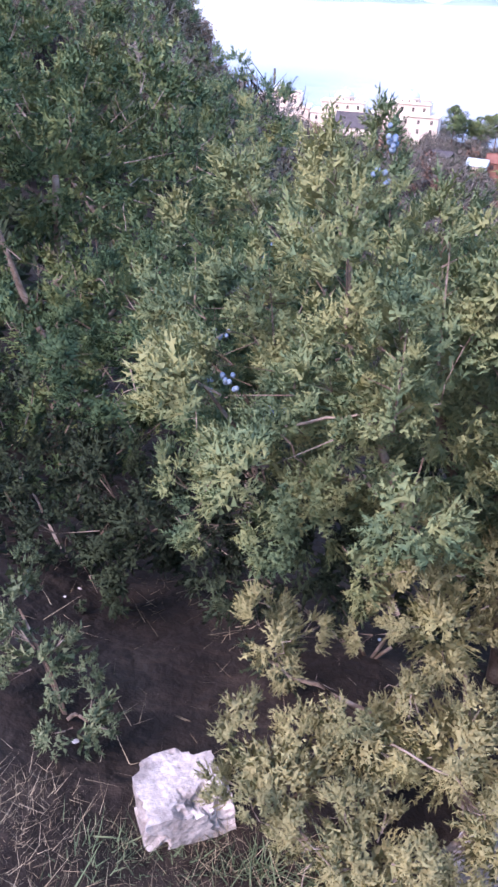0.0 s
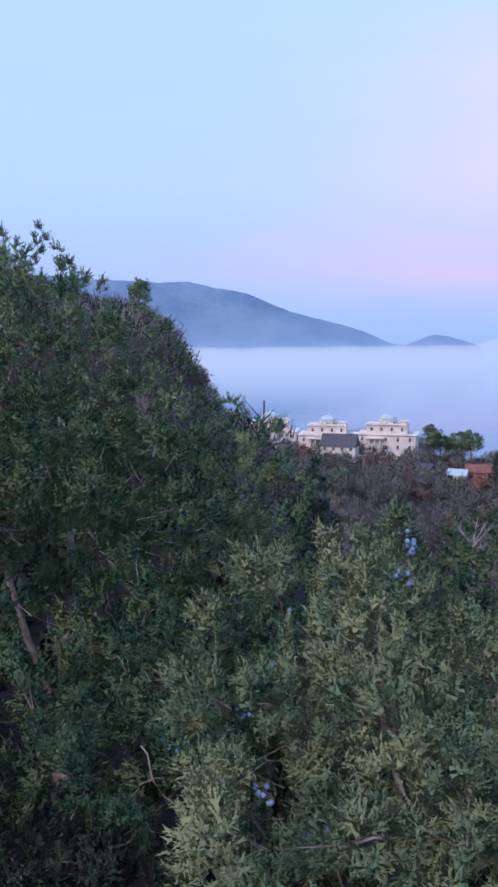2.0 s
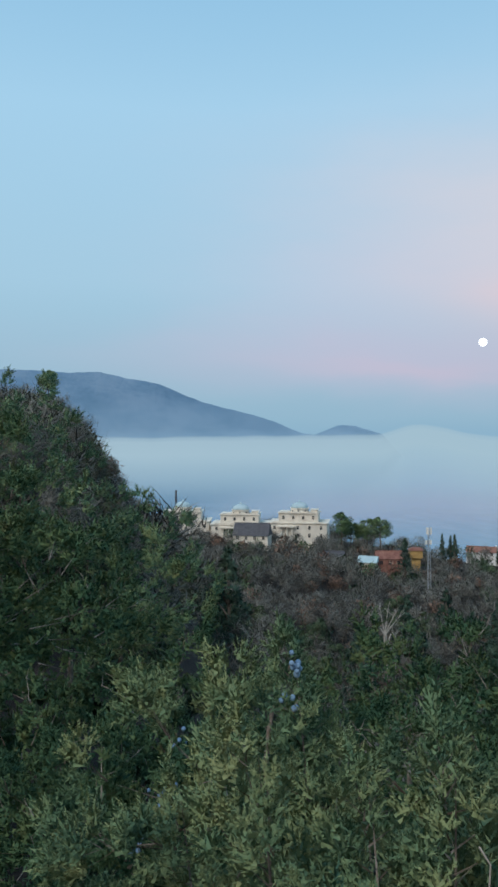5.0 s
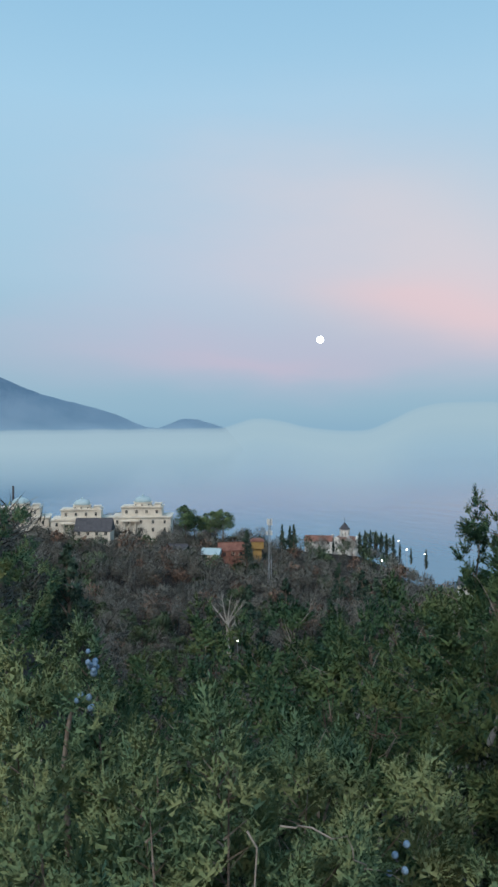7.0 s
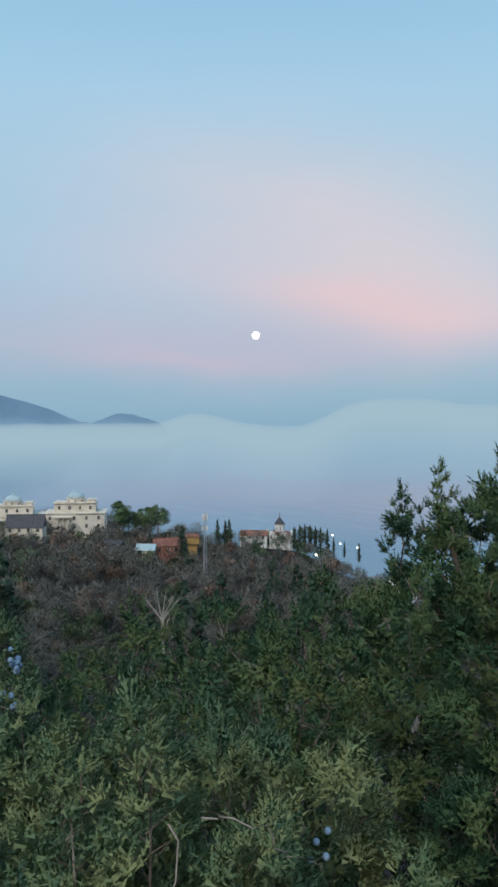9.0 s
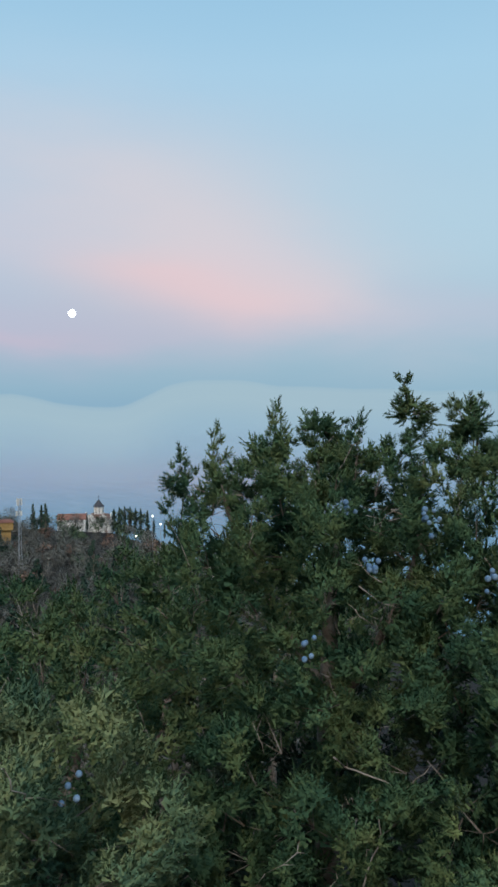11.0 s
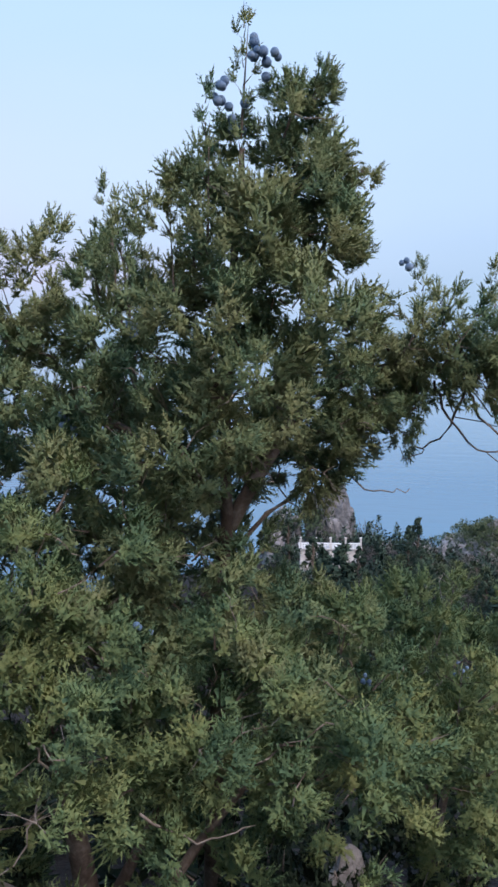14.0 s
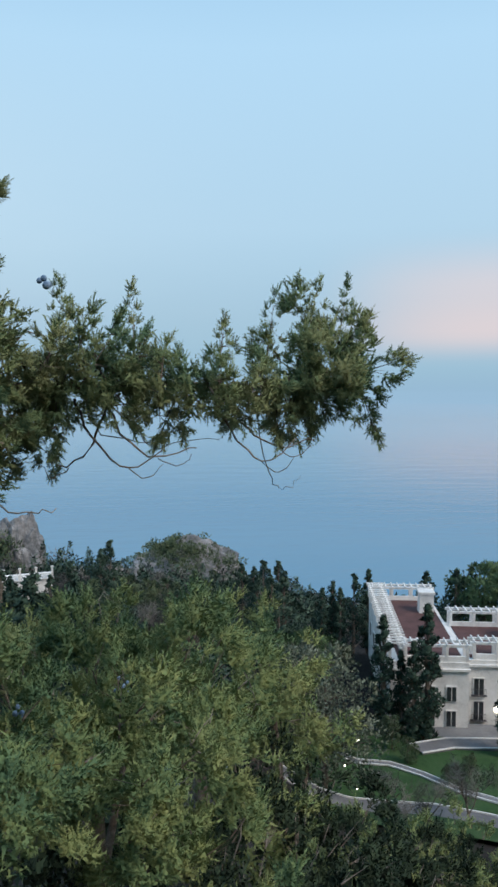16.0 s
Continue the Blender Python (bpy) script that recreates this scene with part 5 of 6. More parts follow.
tree, hang = juniper("broad olive juniper with a few blue cones on the drop", (3.0, -0.2), f,
                     [([(3.0, -0.2, -0.2), (2.95, -0.2, 0.5)], 0.05, 0.015), ([(3.0, -0.2, 0.0), (3.3, -0.3, 0.5)], 0.02, 0.006), ([(3.0, -0.2, -0.1), (2.8, -0.4, 0.2)], 0.02, 0.006)],
                     JUNIPER_LIGHT, [([(2.6, -0.35, 0.42), (2.72, -0.42, 0.5), (2.8, -0.5, 0.52)], 0.007, 0.003), ([(2.9, -0.6, 0.1), (2.95, -0.68, 0.25), (2.95, -0.68, 0.4)], 0.006, 0.002)])
for i, (p, n) in enumerate([((2.50, -0.04, 0.88), 5), ((2.9, -0.28, 0.78), 5), ((2.75, -0.45, 0.55), 4), ((3.0, -0.62, 0.45), 3)]):
    hang(berries(tree, p, n, 0.018, 300 + i))
coarse_juniper("olive juniper on the drop", (4.9, -0.7), [((4.85, -0.58, -0.15), (0.45, 0.38, 0.46), 90)], 31, JUNIPER_LIGHT, length=0.14, tips=[((4.87, -0.56, 0.1), (4.87, -0.56, 0.52), 0.16, 40), ((5.27, -1.1, -0.1), (5.27, -1.11, 0.3), 0.16, 40)])
coarse_juniper("olive juniper on the drop", (5.6, -1.3), [((5.35, -1.12, -0.4), (0.34, 0.24, 0.46), 60), ((5.9, -1.5, -0.9), (0.3, 0.24, 0.26), 40), ((4.6, -0.9, -0.8), (0.5, 0.36, 0.36), 70)], 32, JUNIPER_LIGHT, length=0.15)
coarse_juniper("olive juniper low on the drop", (6.8, -2.6), [((6.4, -2.2, -2.45), (0.7, 0.6, 0.25), 70), ((7.0, -3.3, -3.0), (0.8, 0.6, 0.28), 70), ((5.6, -1.8, -2.1), (0.7, 0.5, 0.25), 70)], 33, JUNIPER_LIGHT, length=0.17)


# ---- rocks, grass and herbs by the standing place ----
def rock(name, label, at, radii, seed, mat, detail=4, rough=0.35, category="rock", turn=0.0, cut=0.0, kind=""):
    bm = bmesh.new()
    bmesh.ops.create_icosphere(bm, subdivisions=detail, radius=1.0)
    off = Vector((seed * 3.7, seed * 1.3, 0))
    for v in bm.verts:
        d = v.co.normalized()
        k = 1 + rough * noise.noise(d * 1.3 + off) + rough * 0.45 * noise.noise(d * 3.1 + off) + rough * 0.2 * noise.noise(d * 8 + off)
        k += rough * 0.25 * abs(noise.noise(d * 2.2 - off))
        q = d * k
        if cut:
            q.x, q.y, q.z = (max(-cut, min(cut, c)) for c in q)
        v.co = Vector((q.x * radii[0], q.y * radii[1], q.z * radii[2]))
    me = bpy.data.meshes.new(name)
    bm.to_mesh(me)
    bm.free()
    ob = part(name, me, mat)
    ob.matrix_world = pose(*at, 0, 0, turn)
    return tagged(ob, label, category, kind=kind)


rock("rock", "rough pale limestone rock on dark soil among dry grass", (-0.10, 1.10, -0.07), (0.135, 0.11, 0.13), 3, STONE, 5, 0.7, turn=20, cut=0.8)
rock("rock", "pale limestone rock half under juniper boughs", (0.62, 0.88, -0.03), (0.2, 0.16, 0.13), 7, STONE, 4, 0.45, turn=50, cut=0.85)
rock("boulder", "grey limestone boulder behind the juniper foliage", (2.74, 0.02, -0.3), (0.11, 0.11, 0.42), 9, STONE, 4, 0.4)
near = np.random.default_rng(77)
for i in range(16):
    x, y = near.uniform(-0.9, 0.6), near.uniform(0.7, 2.6)
    s = near.uniform(0.004, 0.011)
    rock("stone", "small pale stone lying on the soil", (x, y, land1(x, y) + s * 0.4), (s * 1.4, s, s * 0.8), i, STONE, 2, 0.4, "stone")


def grass(name, label, mat, spots_, per_tuft, height_, spread, width, seed, droop=0.6):
    """Tufts of thin blades over one stretch of ground, in one mesh."""
    rng = np.random.default_rng(seed)
    a, b = [], []
    for x, y in spots_:
        n = per_tuft
        p = np.array([x, y]) + rng.normal(size=(n, 2)) * spread * 0.4
        z = land(p[:, 0], p[:, 1])
        q = np.stack([p[:, 0], p[:, 1], z - 0.02], 1)
        d = np.stack([rng.normal(size=n) * droop, rng.normal(size=n) * droop, np.ones(n)], 1)
        a.append(q)
        b.append(q + d * (height_ * rng.uniform(0.5, 1.2, (n, 1))))
    ob = part(name, blades(np.concatenate(a), np.concatenate(b), width), mat)
    return tagged(ob, label, "grass", kind="stuff")


grass("dry_grass", "tangle of pale dry grass on the soil", DRY, [(near.uniform(-1.0, 0.15), near.uniform(0.45, 1.12)) for _ in range(260)], 26, 0.06, 0.12, 0.0011, 5, 0.9)
grass("leaf_litter", "dry stalks and twigs lying on the dark soil", DRY, [(near.uniform(-1.2, 1.2), near.uniform(1.2, 2.6)) for _ in range(160)], 5, 0.035, 0.3, 0.0014, 6, 2.2)
grass("green_herbs", "low green and grey herbs beside the rock", HERB, [(near.uniform(-0.35, 0.25), near.uniform(0.72, 1.0)) for _ in range(46)], 40, 0.045, 0.07, 0.0032, 7, 1.1)


def shrub(label, at, masses, seed, leaf=None):
    fo = Foliage(seed, False, 0.075 if leaf is None else 0.1)
    for c, r, n in masses:
        fo.mass(c, r, n, 0.28 if r[0] > 0.2 else 0.13, 6, -0.4, 0.6)
    ob = thing("shrub", label, "shrub", (at[0], at[1], land1(*at)))
    inv = Matrix.Translation((-at[0], -at[1], -land1(*at)))
    z = land1(*at)
    for c, r, n in masses:
        part("stem", bowed([(at[0], at[1], z - 0.03), ((at[0] + c[0]) / 2, (at[1] + c[1]) / 2, z * 0.4 + c[2] * 0.6), c], 0.008, 0.003, 5, 3), BARK, ob).matrix_local = inv
    tagged(part("foliage", fo.leaves(), leaf or HERB, ob), kind="stuff").matrix_local = inv
    tagged(part("inner_twig_work", fo.twigs(), BARK, ob), kind="stuff").matrix_local = inv
    return ob


shrub("small green bushy shrub at the edge of a dark hollow", (-0.45, 1.42), [((-0.50, 1.46, 0.02), (0.09, 0.08, 0.13), 16), ((-0.36, 1.30, -0.02), (0.09, 0.07, 0.08), 13), ((-0.6, 1.6, 0.08), (0.1, 0.1, 0.1), 12)], 401)
# Undergrowth shrubs carry their shade in the darkened leaf colour.
shrub("green undergrowth below the junipers, coloured dark as if shaded", (0.5, 1.9), [((0.25, 1.9, 0.0), (0.4, 0.22, 0.28), 110), ((0.68, 1.75, 0.12), (0.35, 0.22, 0.3), 100), ((-0.2, 2.25, -0.1), (0.4, 0.25, 0.25), 90), ((1.0, 1.7, 0.2), (0.3, 0.25, 0.3), 70)], 402, SHADED_UNDER)
shrub("undergrowth in the shaded hollow, its shade painted into the leaf colour", (-0.7, 2.5), [((-0.65, 2.35, -0.25), (0.4, 0.25, 0.22), 90), ((-1.0, 2.9, -0.25), (0.45, 0.3, 0.3), 90), ((0.1, 2.6, -0.25), (0.4, 0.25, 0.2), 70)], 403, SHADED_UNDER)


shrub("green undergrowth under the clubbed juniper, coloured dark as if shaded", (1.5, 1.6), [((1.35, 1.45, 0.1), (0.4, 0.3, 0.32), 90), ((1.9, 1.95, 0.2), (0.5, 0.4, 0.4), 90), ((2.6, 2.4, 0.1), (0.6, 0.5, 0.45), 90), ((2.1, 1.1, 0.05), (0.4, 0.35, 0.4), 90)], 404, SHADED_UNDER)
shrub("green undergrowth on the drop below the bough, coloured dark as if shaded", (2.5, -0.3), [((2.3, -0.3, -0.15), (0.4, 0.4, 0.35), 90), ((3.1, -0.7, -0.3), (0.5, 0.4, 0.35), 90), ((1.9, 0.0, 0.05), (0.34, 0.34, 0.34), 90), ((2.5, 0.2, 0.1), (0.4, 0.4, 0.4), 90), ((2.75, -1.0, -0.5), (0.5, 0.4, 0.3), 70)], 405, SHADED_UNDER)
shrub("green undergrowth farther down the drop, coloured dark as if shaded", (4.5, -1.3), [((4.2, -1.1, -0.9), (0.7, 0.5, 0.4), 90), ((5.0, -1.9, -1.75), (0.8, 0.6, 0.22), 90), ((5.8, -2.6, -2.5), (0.9, 0.6, 0.25), 80)], 406, SHADED_UNDER)


# ---- the white hotel on the terrace below ----
def wall_window(parent, at, size, turn=0.0, rail=False, mat=None):
    """A window or French window: frame, glass, and a small railed balcony if asked. Local y- is outward."""
    w, h = size
    o = new("french_window" if rail else "window", Soup().box((0, 0, h / 2), (w + 0.3, 0.16, h + 0.3)).mesh("frame"))
    o.data.materials.append(mat or WHITE)
    o.parent = parent
    o.matrix_local = pose(*at, 0, 0, math.degrees(turn))
    part("pane", Soup().box((0, -0.1, h / 2), (w, 0.08, h)), SHADOWED, o)
    part("mullion", Soup().box((0, -0.15, h / 2), (0.08, 0.05, h)), mat or WHITE, o)
    if rail:
        s = Soup().box((0, -0.45, 1.0), (w + 0.7, 0.06, 0.07)).box((0, -0.45, 0.1), (w + 0.7, 0.06, 0.06))
        for k in range(9):
            s.box(((k / 8 - 0.5) * (w + 0.65), -0.45, 0.55), (0.035, 0.035, 0.9))
        s.box((0, -0.28, -0.06), (w + 0.9, 0.5, 0.12))
        part("balcony", s, ROOF_DARK, o)
    return o


def pergola(parent, x0, y0, x1, y1, z, height_, bays, mat):
    """A row of square posts on a parapet under paired beams with cross rafters."""
    ln = math.hypot(x1 - x0, y1 - y0)
    tx, ty = (x1 - x0) / ln, (y1 - y0) / ln
    nx, ny = -ty, tx
    ang = math.atan2(ty, tx)
    part("parapet", Soup().box(((x0 + x1) / 2, (y0 + y1) / 2, z + 0.45), (ln + 0.4, 0.35, 0.9), ang), mat, parent)
    for k in range(bays + 1):
        u = k / bays
        for s in (0, 2.2):
            part("pergola_post", Soup().box((x0 + (x1 - x0) * u + nx * s, y0 + (y1 - y0) * u + ny * s, z + height_ / 2), (0.45, 0.45, height_), ang), mat, parent)
    for s in (0, 2.2):
        part("pergola_beam", Soup().box(((x0 + x1) / 2 + nx * s, (y0 + y1) / 2 + ny * s, z + height_ + 0.2), (ln + 1.2, 0.4, 0.4), ang), mat, parent)
    n = bays * 3
    for k in range(n + 1):
        u = k / n
        part("rafter", Soup().box((x0 + (x1 - x0) * u + nx * 1.1, y0 + (y1 - y0) * u + ny * 1.1, z + height_ + 0.5), (0.18, 3.4, 0.22), ang), mat, parent)


HX, HY, HZ = 109.8, -34.5, -51.5
hotel = thing("hotel_building", "white flat-roofed hotel with red-brown roof terraces and pergolas", "building", (HX, HY, HZ), radians(-100.4))
part("wall", Soup().box((6, 18, 5.0), (12, 36, 12.0)), WHITE, hotel, "white rendered side wing")
part("wall", Soup().box((27, 12.5, 4.7), (30, 19, 11.4)), WHITE, hotel, "white rendered main wing")
part("cornice", Soup().box((27, 2.85, 9.6), (30.4, 0.5, 0.35)).box((6, -0.15, 9.9), (12.4, 0.5, 0.35)), WHITE, hotel)
part("terrace_floor", Soup().box((6.4, 18, 11.05), (10, 34, 0.1)), TERRACE, hotel, "dark red paved terrace")
part("terrace_floor", Soup().box((27, 12.5, 10.45), (28, 17, 0.1)), TERRACE, hotel, "dark red paved terrace")
part("plinth", Soup().box((20, -1.2, 0.2), (46, 5, 1.2)), ASPHALT, hotel)
pergola(hotel, 2.2, 0.3, 2.2, 35.5, 11, 2.3, 9, WHITE)
pergola(hotel, 0.5, 33.3, 11.8, 33.3, 11, 2.3, 3, WHITE)
pergola(hotel, 2.4, 0.4, 11.8, 0.4, 11, 2.3, 3, WHITE)
pergola(hotel, 13.5, 3.4, 41.5, 3.4, 10.4, 2.4, 8, WHITE)
pergola(hotel, 13.0, 19.6, 41.5, 19.6, 10.4, 2.4, 7, WHITE)
part("stair_tower", Soup().box((9.6, 26, 12.8), (2.6, 2.6, 3.8)).box((9.6, 26, 14.9), (3.0, 3.0, 0.4)), WHITE, hotel, "square white roof tower")
part("stair_tower", Soup().box((22, 14.5, 11.9), (2.2, 2.2, 3.0)).box((22, 14.5, 13.5), (2.6, 2.6, 0.35)), WHITE, hotel, "square white roof tower")
for x in (14.2, 21.2, 28.2, 35.2):
    wall_window(hotel, (x, 2.9, 0.9), (1.5, 2.9), 0, True)
    wall_window(hotel, (x, 2.9, 4.9), (1.5, 2.6), 0, True)
for x in (2.6, 6.2, 9.4):
    wall_window(hotel, (x, -0.08, 1.0), (1.4, 2.4), 0)
    wall_window(hotel, (x, -0.08, 5.0), (1.4, 2.2), 0)
for y in (6, 12, 18, 24, 30):
    wall_window(hotel, (-0.08, y, 5.2), (1.4, 2.2), -math.pi / 2)
sign = part("wall_light", Soup().box((17.9, 2.8, 2.6), (2.3, 0.16, 0.75)), LAMP, hotel, "lit pale light panel on the wall")


def strip(name, label, category, mat, pts, width, lift, edge=None, kind="structure"):
    """A road or path over the ground through (bearing, distance) points, with kerbs."""
    p = [Vector((*polar(a, r), 0)) for a, r in pts]
    fine = []
    for i in range(len(p) - 1):
        for k in range(8):
            fine.append(p[i].lerp(p[i + 1], k / 8))
    fine.append(p[-1])
    v, kerb = [], [[], []]
    for i, q in enumerate(fine):
        d = (fine[min(i + 1, len(fine) - 1)] - fine[max(i - 1, 0)]).normalized()
        n = Vector((-d.y, d.x, 0))
        z = land1(q.x, q.y) + lift
        for j, s in enumerate((-0.5, 0.5)):
            e = q + n * width * s
            v.append((e.x, e.y, z))
            kerb[j].append((e.x, e.y, z + 0.05))
        v.append((q.x - n.x * width * 0.5, q.y - n.y * width * 0.5, z - 1.5))
        v.append((q.x + n.x * width * 0.5, q.y + n.y * width * 0.5, z - 1.5))
    f_ = []
    for i in range(len(fine) - 1):
        a, c = i * 4, (i + 1) * 4
        f_ += [(a, a + 1, c + 1, c), (a, c, c + 2, a + 2), (a + 1, a + 3, c + 3, c + 1)]
    ob = part(name, Soup().add(v, f_), mat)
    tagged(ob, label, category, kind=kind)
    if edge is not None:
        for k in kerb:
            part("kerb", Soup().tube(k, [0.13] * len(k), 4), edge, ob)
    return ob


lv, lf = [], []
for i in range(25):
    for j in range(13):
        a, r = 101.5 + 20 * i / 24, 78 + 35 * j / 12
        x, y = polar(a, r)
        lv.append((x, y, land1(x, y) + 0.45))
lf = [(i * 13 + j, i * 13 + j + 1, (i + 1) * 13 + j + 1, (i + 1) * 13 + j) for i in range(24) for j in range(12)]
tagged(part("lawn_ground", Soup().add(lv, lf), LAWN), "dark green mown lawn in front of the hotel", "lawn", kind="structure")
strip("road", "pale worn asphalt road with white kerbs crossing the lawn", "road", ASPHALT, [(99, 83), (103, 84.5), (107, 84.5), (111, 85.5), (115, 85), (120, 83)], 3.4, 0.7, WHITE)
strip("path", "narrow garden path with a white kerb on the lawn", "path", ASPHALT, [(102.5, 103), (105, 99.5), (107.5, 99.5), (110, 97), (113, 93), (117, 91)], 1.0, 0.65, WHITE)
strip("drive", "pale drive along the front of the hotel", "road", ASPHALT, [(109.5, 106), (112, 110), (116, 112.5), (121, 113)], 3.0, 0.9, WHITE)


def lamp_post(label, bearing, dist, height_, r=0.16, z=None):
    x, y = polar(bearing, dist)
    z = land1(x, y) if z is None else z
    ob = thing("street_lamp", label, "lamp", (x, y, z), group="lamps")
    part("pole", Soup().tube([(0, 0, -0.3), (0, 0, height_)], [0.06, 0.04], 6), STEEL, ob)
    part("globe", ball(r, 12, 8, (0, 0, height_ + r)), LAMP, ob, "lit white globe")
    return ob


for a, r, h in ((105.06, 98, 4.0), (104.1, 97, 0.6), (105.1, 90, 0.6)):
    lamp_post("small lit globe lamp on the hotel lawn", a, r, h, 0.22 if h > 1 else 0.13)
for a, r, e in ((29.66, 290, -9.78), (31.5, 300, -8.9), (32.8, 300, -9.2), (30.9, 310, -8.3)):
    x, y = polar(a, r)
    lamp_post("lit street lamp on the far wooded slope", a, r, 1.8 + r * math.tan(radians(e)) - land1(x, y) - 0.45, 0.28)
lamp_post("street lamp among the leafless trees of the valley", 18.68, 128, 1.8 + 128 * math.tan(radians(-15.69)) - land1(*polar(18.68, 128)) - 0.3, 0.14)


# ---- domed palaces, church and houses on the plateau ----
def palace(at, turn):
    ob = thing("domed_building", "cream hotel building in stepped tiers with a pale blue dome", "building", at, turn, group="domed buildings")
    z = -8.0
    for w, d, h in ((27, 17, 15.0), (18.5, 12, 4.4)):
        part("wall", Soup().box((0, 0, z + h / 2), (w, d, h)), CREAM, ob)
        part("cornice", Soup().box((0, 0, z + h + 0.15), (w + 0.9, d + 0.9, 0.35)), CREAM, ob)
        n = int(w / 4.6)
        for k in range(n):
            x = (k + 0.5) / n * w - w / 2
            wall_window(ob, (x, -d / 2 - 0.06, z + h - 2.7), (1.0, 1.6), 0, False, CREAM)
            if h > 10:
                wall_window(ob, (x, -d / 2 - 0.06, z + h - 6.4), (1.0, 1.8), 0, False, CREAM)
        z += h
        part("balustrade", Soup().box((0, -d / 2 + 0.1, z + 0.75), (w * 0.9, 0.2, 0.14)).box((0, -d / 2 + 0.1, z + 0.5), (w * 0.88, 0.08, 0.5)), CREAM, ob)
    part("side_wing", Soup().box((-17, 1, -2.5), (9, 12, 11)).box((-17, 1, 3.2), (9.8, 12.8, 0.35)), CREAM, ob, "lower cream side wing")
    part("roof_pavilion", Soup().box((7.4, -2, z + 0.8), (3.0, 6, 1.6)).box((7.4, -2, z + 1.7), (3.6, 6.6, 0.25)), CREAM, ob)
    for x in (-7.5, -5.0, -2.5):
        part("column", Soup().lathe([(0.5, 1.2), (0.42, 1.6), (0.36, 5.0), (0.5, 5.3)], 10, (x, -9.3, 0)), CREAM, ob)
    part("portico", Soup().box((-5, -9.2, 5.6), (8, 2.2, 0.6)), CREAM, ob)
    part("drum", Soup().lathe([(4.2, 0), (4.2, 1.8), (4.5, 1.9), (4.5, 2.2)], 20, (0, 0, z)), CREAM, ob)
    for k in range(8):
        a = k * math.pi / 4 - math.pi / 2
        wall_window(ob, (4.15 * math.cos(a), 4.15 * math.sin(a), z + 0.4), (0.7, 0.9), a + math.pi / 2, False, CREAM)
    part("dome", Soup().lathe([(4.0 * math.cos(a), 2.2 + 2.6 * math.sin(a)) for a in np.linspace(0, 1.45, 8)] + [(0.5, 4.8), (0.45, 5.2), (0.05, 5.9)], 24, (0, 0, z)).mesh("dome", True), DOME, ob, "pale blue-green dome")
    return ob


for a, r, dz in ((2.6, 372, 0.6), (7.0, 366, -0.4), (11.5, 355, 1.4)):
    x, y = polar(a, r)
    palace((x, y, -46.6 + dz), radians(-a - 6))


def gable_house(name, label, at, turn, size, roof_h, wall_mat, roof_mat, windows=3, deep=4.0):
    w, d, h = size
    ob = thing(name, label, "house", at, turn)
    part("wall", Soup().box((0, 0, (h - deep) / 2), (w, d, h + deep)), wall_mat, ob)
    o = 0.4
    v = [(-w / 2 - o, -d / 2 - o, h - 0.1), (w / 2 + o, -d / 2 - o, h - 0.1), (w / 2 + o, d / 2 + o, h - 0.1), (-w / 2 - o, d / 2 + o, h - 0.1), (-w / 2 - o, 0, h + roof_h), (w / 2 + o, 0, h + roof_h)]
    part("roof", Soup().add(v, [(0, 1, 5, 4), (2, 3, 4, 5), (1, 2, 5), (3, 0, 4), (3, 2, 1, 0)]), roof_mat, ob)
    part("ridge", Soup().tube([v[4], v[5]], [0.16, 0.16], 6), roof_mat, ob)
    for k in range(windows):
        wall_window(ob, ((k + 0.5) / windows * w - w / 2, -d / 2 - 0.06, h * 0.35), (1.1, 1.4), 0, False, wall_mat)
    return ob


def at_sight(bearing, dist, el):
    x, y = polar(bearing, dist)
    return x, y, 1.8 + dist * math.tan(radians(el))


gable_house("long_house", "long house with a steep dark slate roof", at_sight(7.9, 325, -7.85), radians(-20), (15, 9, 2.6), 5.0, CREAM, ROOF_DARK, 4)
gable_house("house", "small white house among trees on the plateau", at_sight(14.1, 300, -9.5), radians(-25), (8, 6, 3.0), 1.8, WHITE, ROOF_DARK, 2)
gable_house("house", "brick-red house with a red tiled roof among trees", at_sight(18.2, 300, -9.65), radians(-10), (10, 7, 3.4), 2.6, ROOF_RED, ROOF_RED, 3)
gable_house("house", "small grey house with a blue-green roof", at_sight(16.7, 296, -9.75), radians(-30), (7, 6, 2.2), 2.0, CREAM, DOME, 2)
gable_house("house", "low white house beside the church", at_sight(24.9, 395, -8.7), radians(-30), (14, 7, 2.4), 2.4, WHITE, ROOF_RED, 4)
gable_house("house", "small grey-roofed house on the lower slope", at_sight(36.2, 230, -11.8), radians(-50), (7, 6, 2.4), 1.8, WHITE, ROOF_DARK, 2, 5)

tx, ty, tz = at_sight(20.2, 300, -9.35)
tower = thing("wooden_tower", "ochre boarded water tower on a tapering stand", "tower", (tx, ty, tz), radians(-20))
part("tank", Soup().box((0, 0, 3.6), (5.2, 5.2, 3.0)), OCHRE, tower, "ochre boarded tank")
part("roof", Soup().box((0, 0, 5.5), (5.8, 5.8, 0.9), 0, 0.55), ROOF_RED, tower)
part("stand", Soup().box((0, 0, -3.4), (3.0, 3.0, 11), 0, 1.2), OCHRE, tower)
mx0, my0, _ = at_sight(21.15, 262, -9)
mz = land1(mx0, my0)
mast = thing("antenna_mast", "grey lattice antenna mast with white panel aerials", "mast", (mx0, my0, mz))
top = 1.8 + 262 * math.tan(radians(-6.75)) - mz
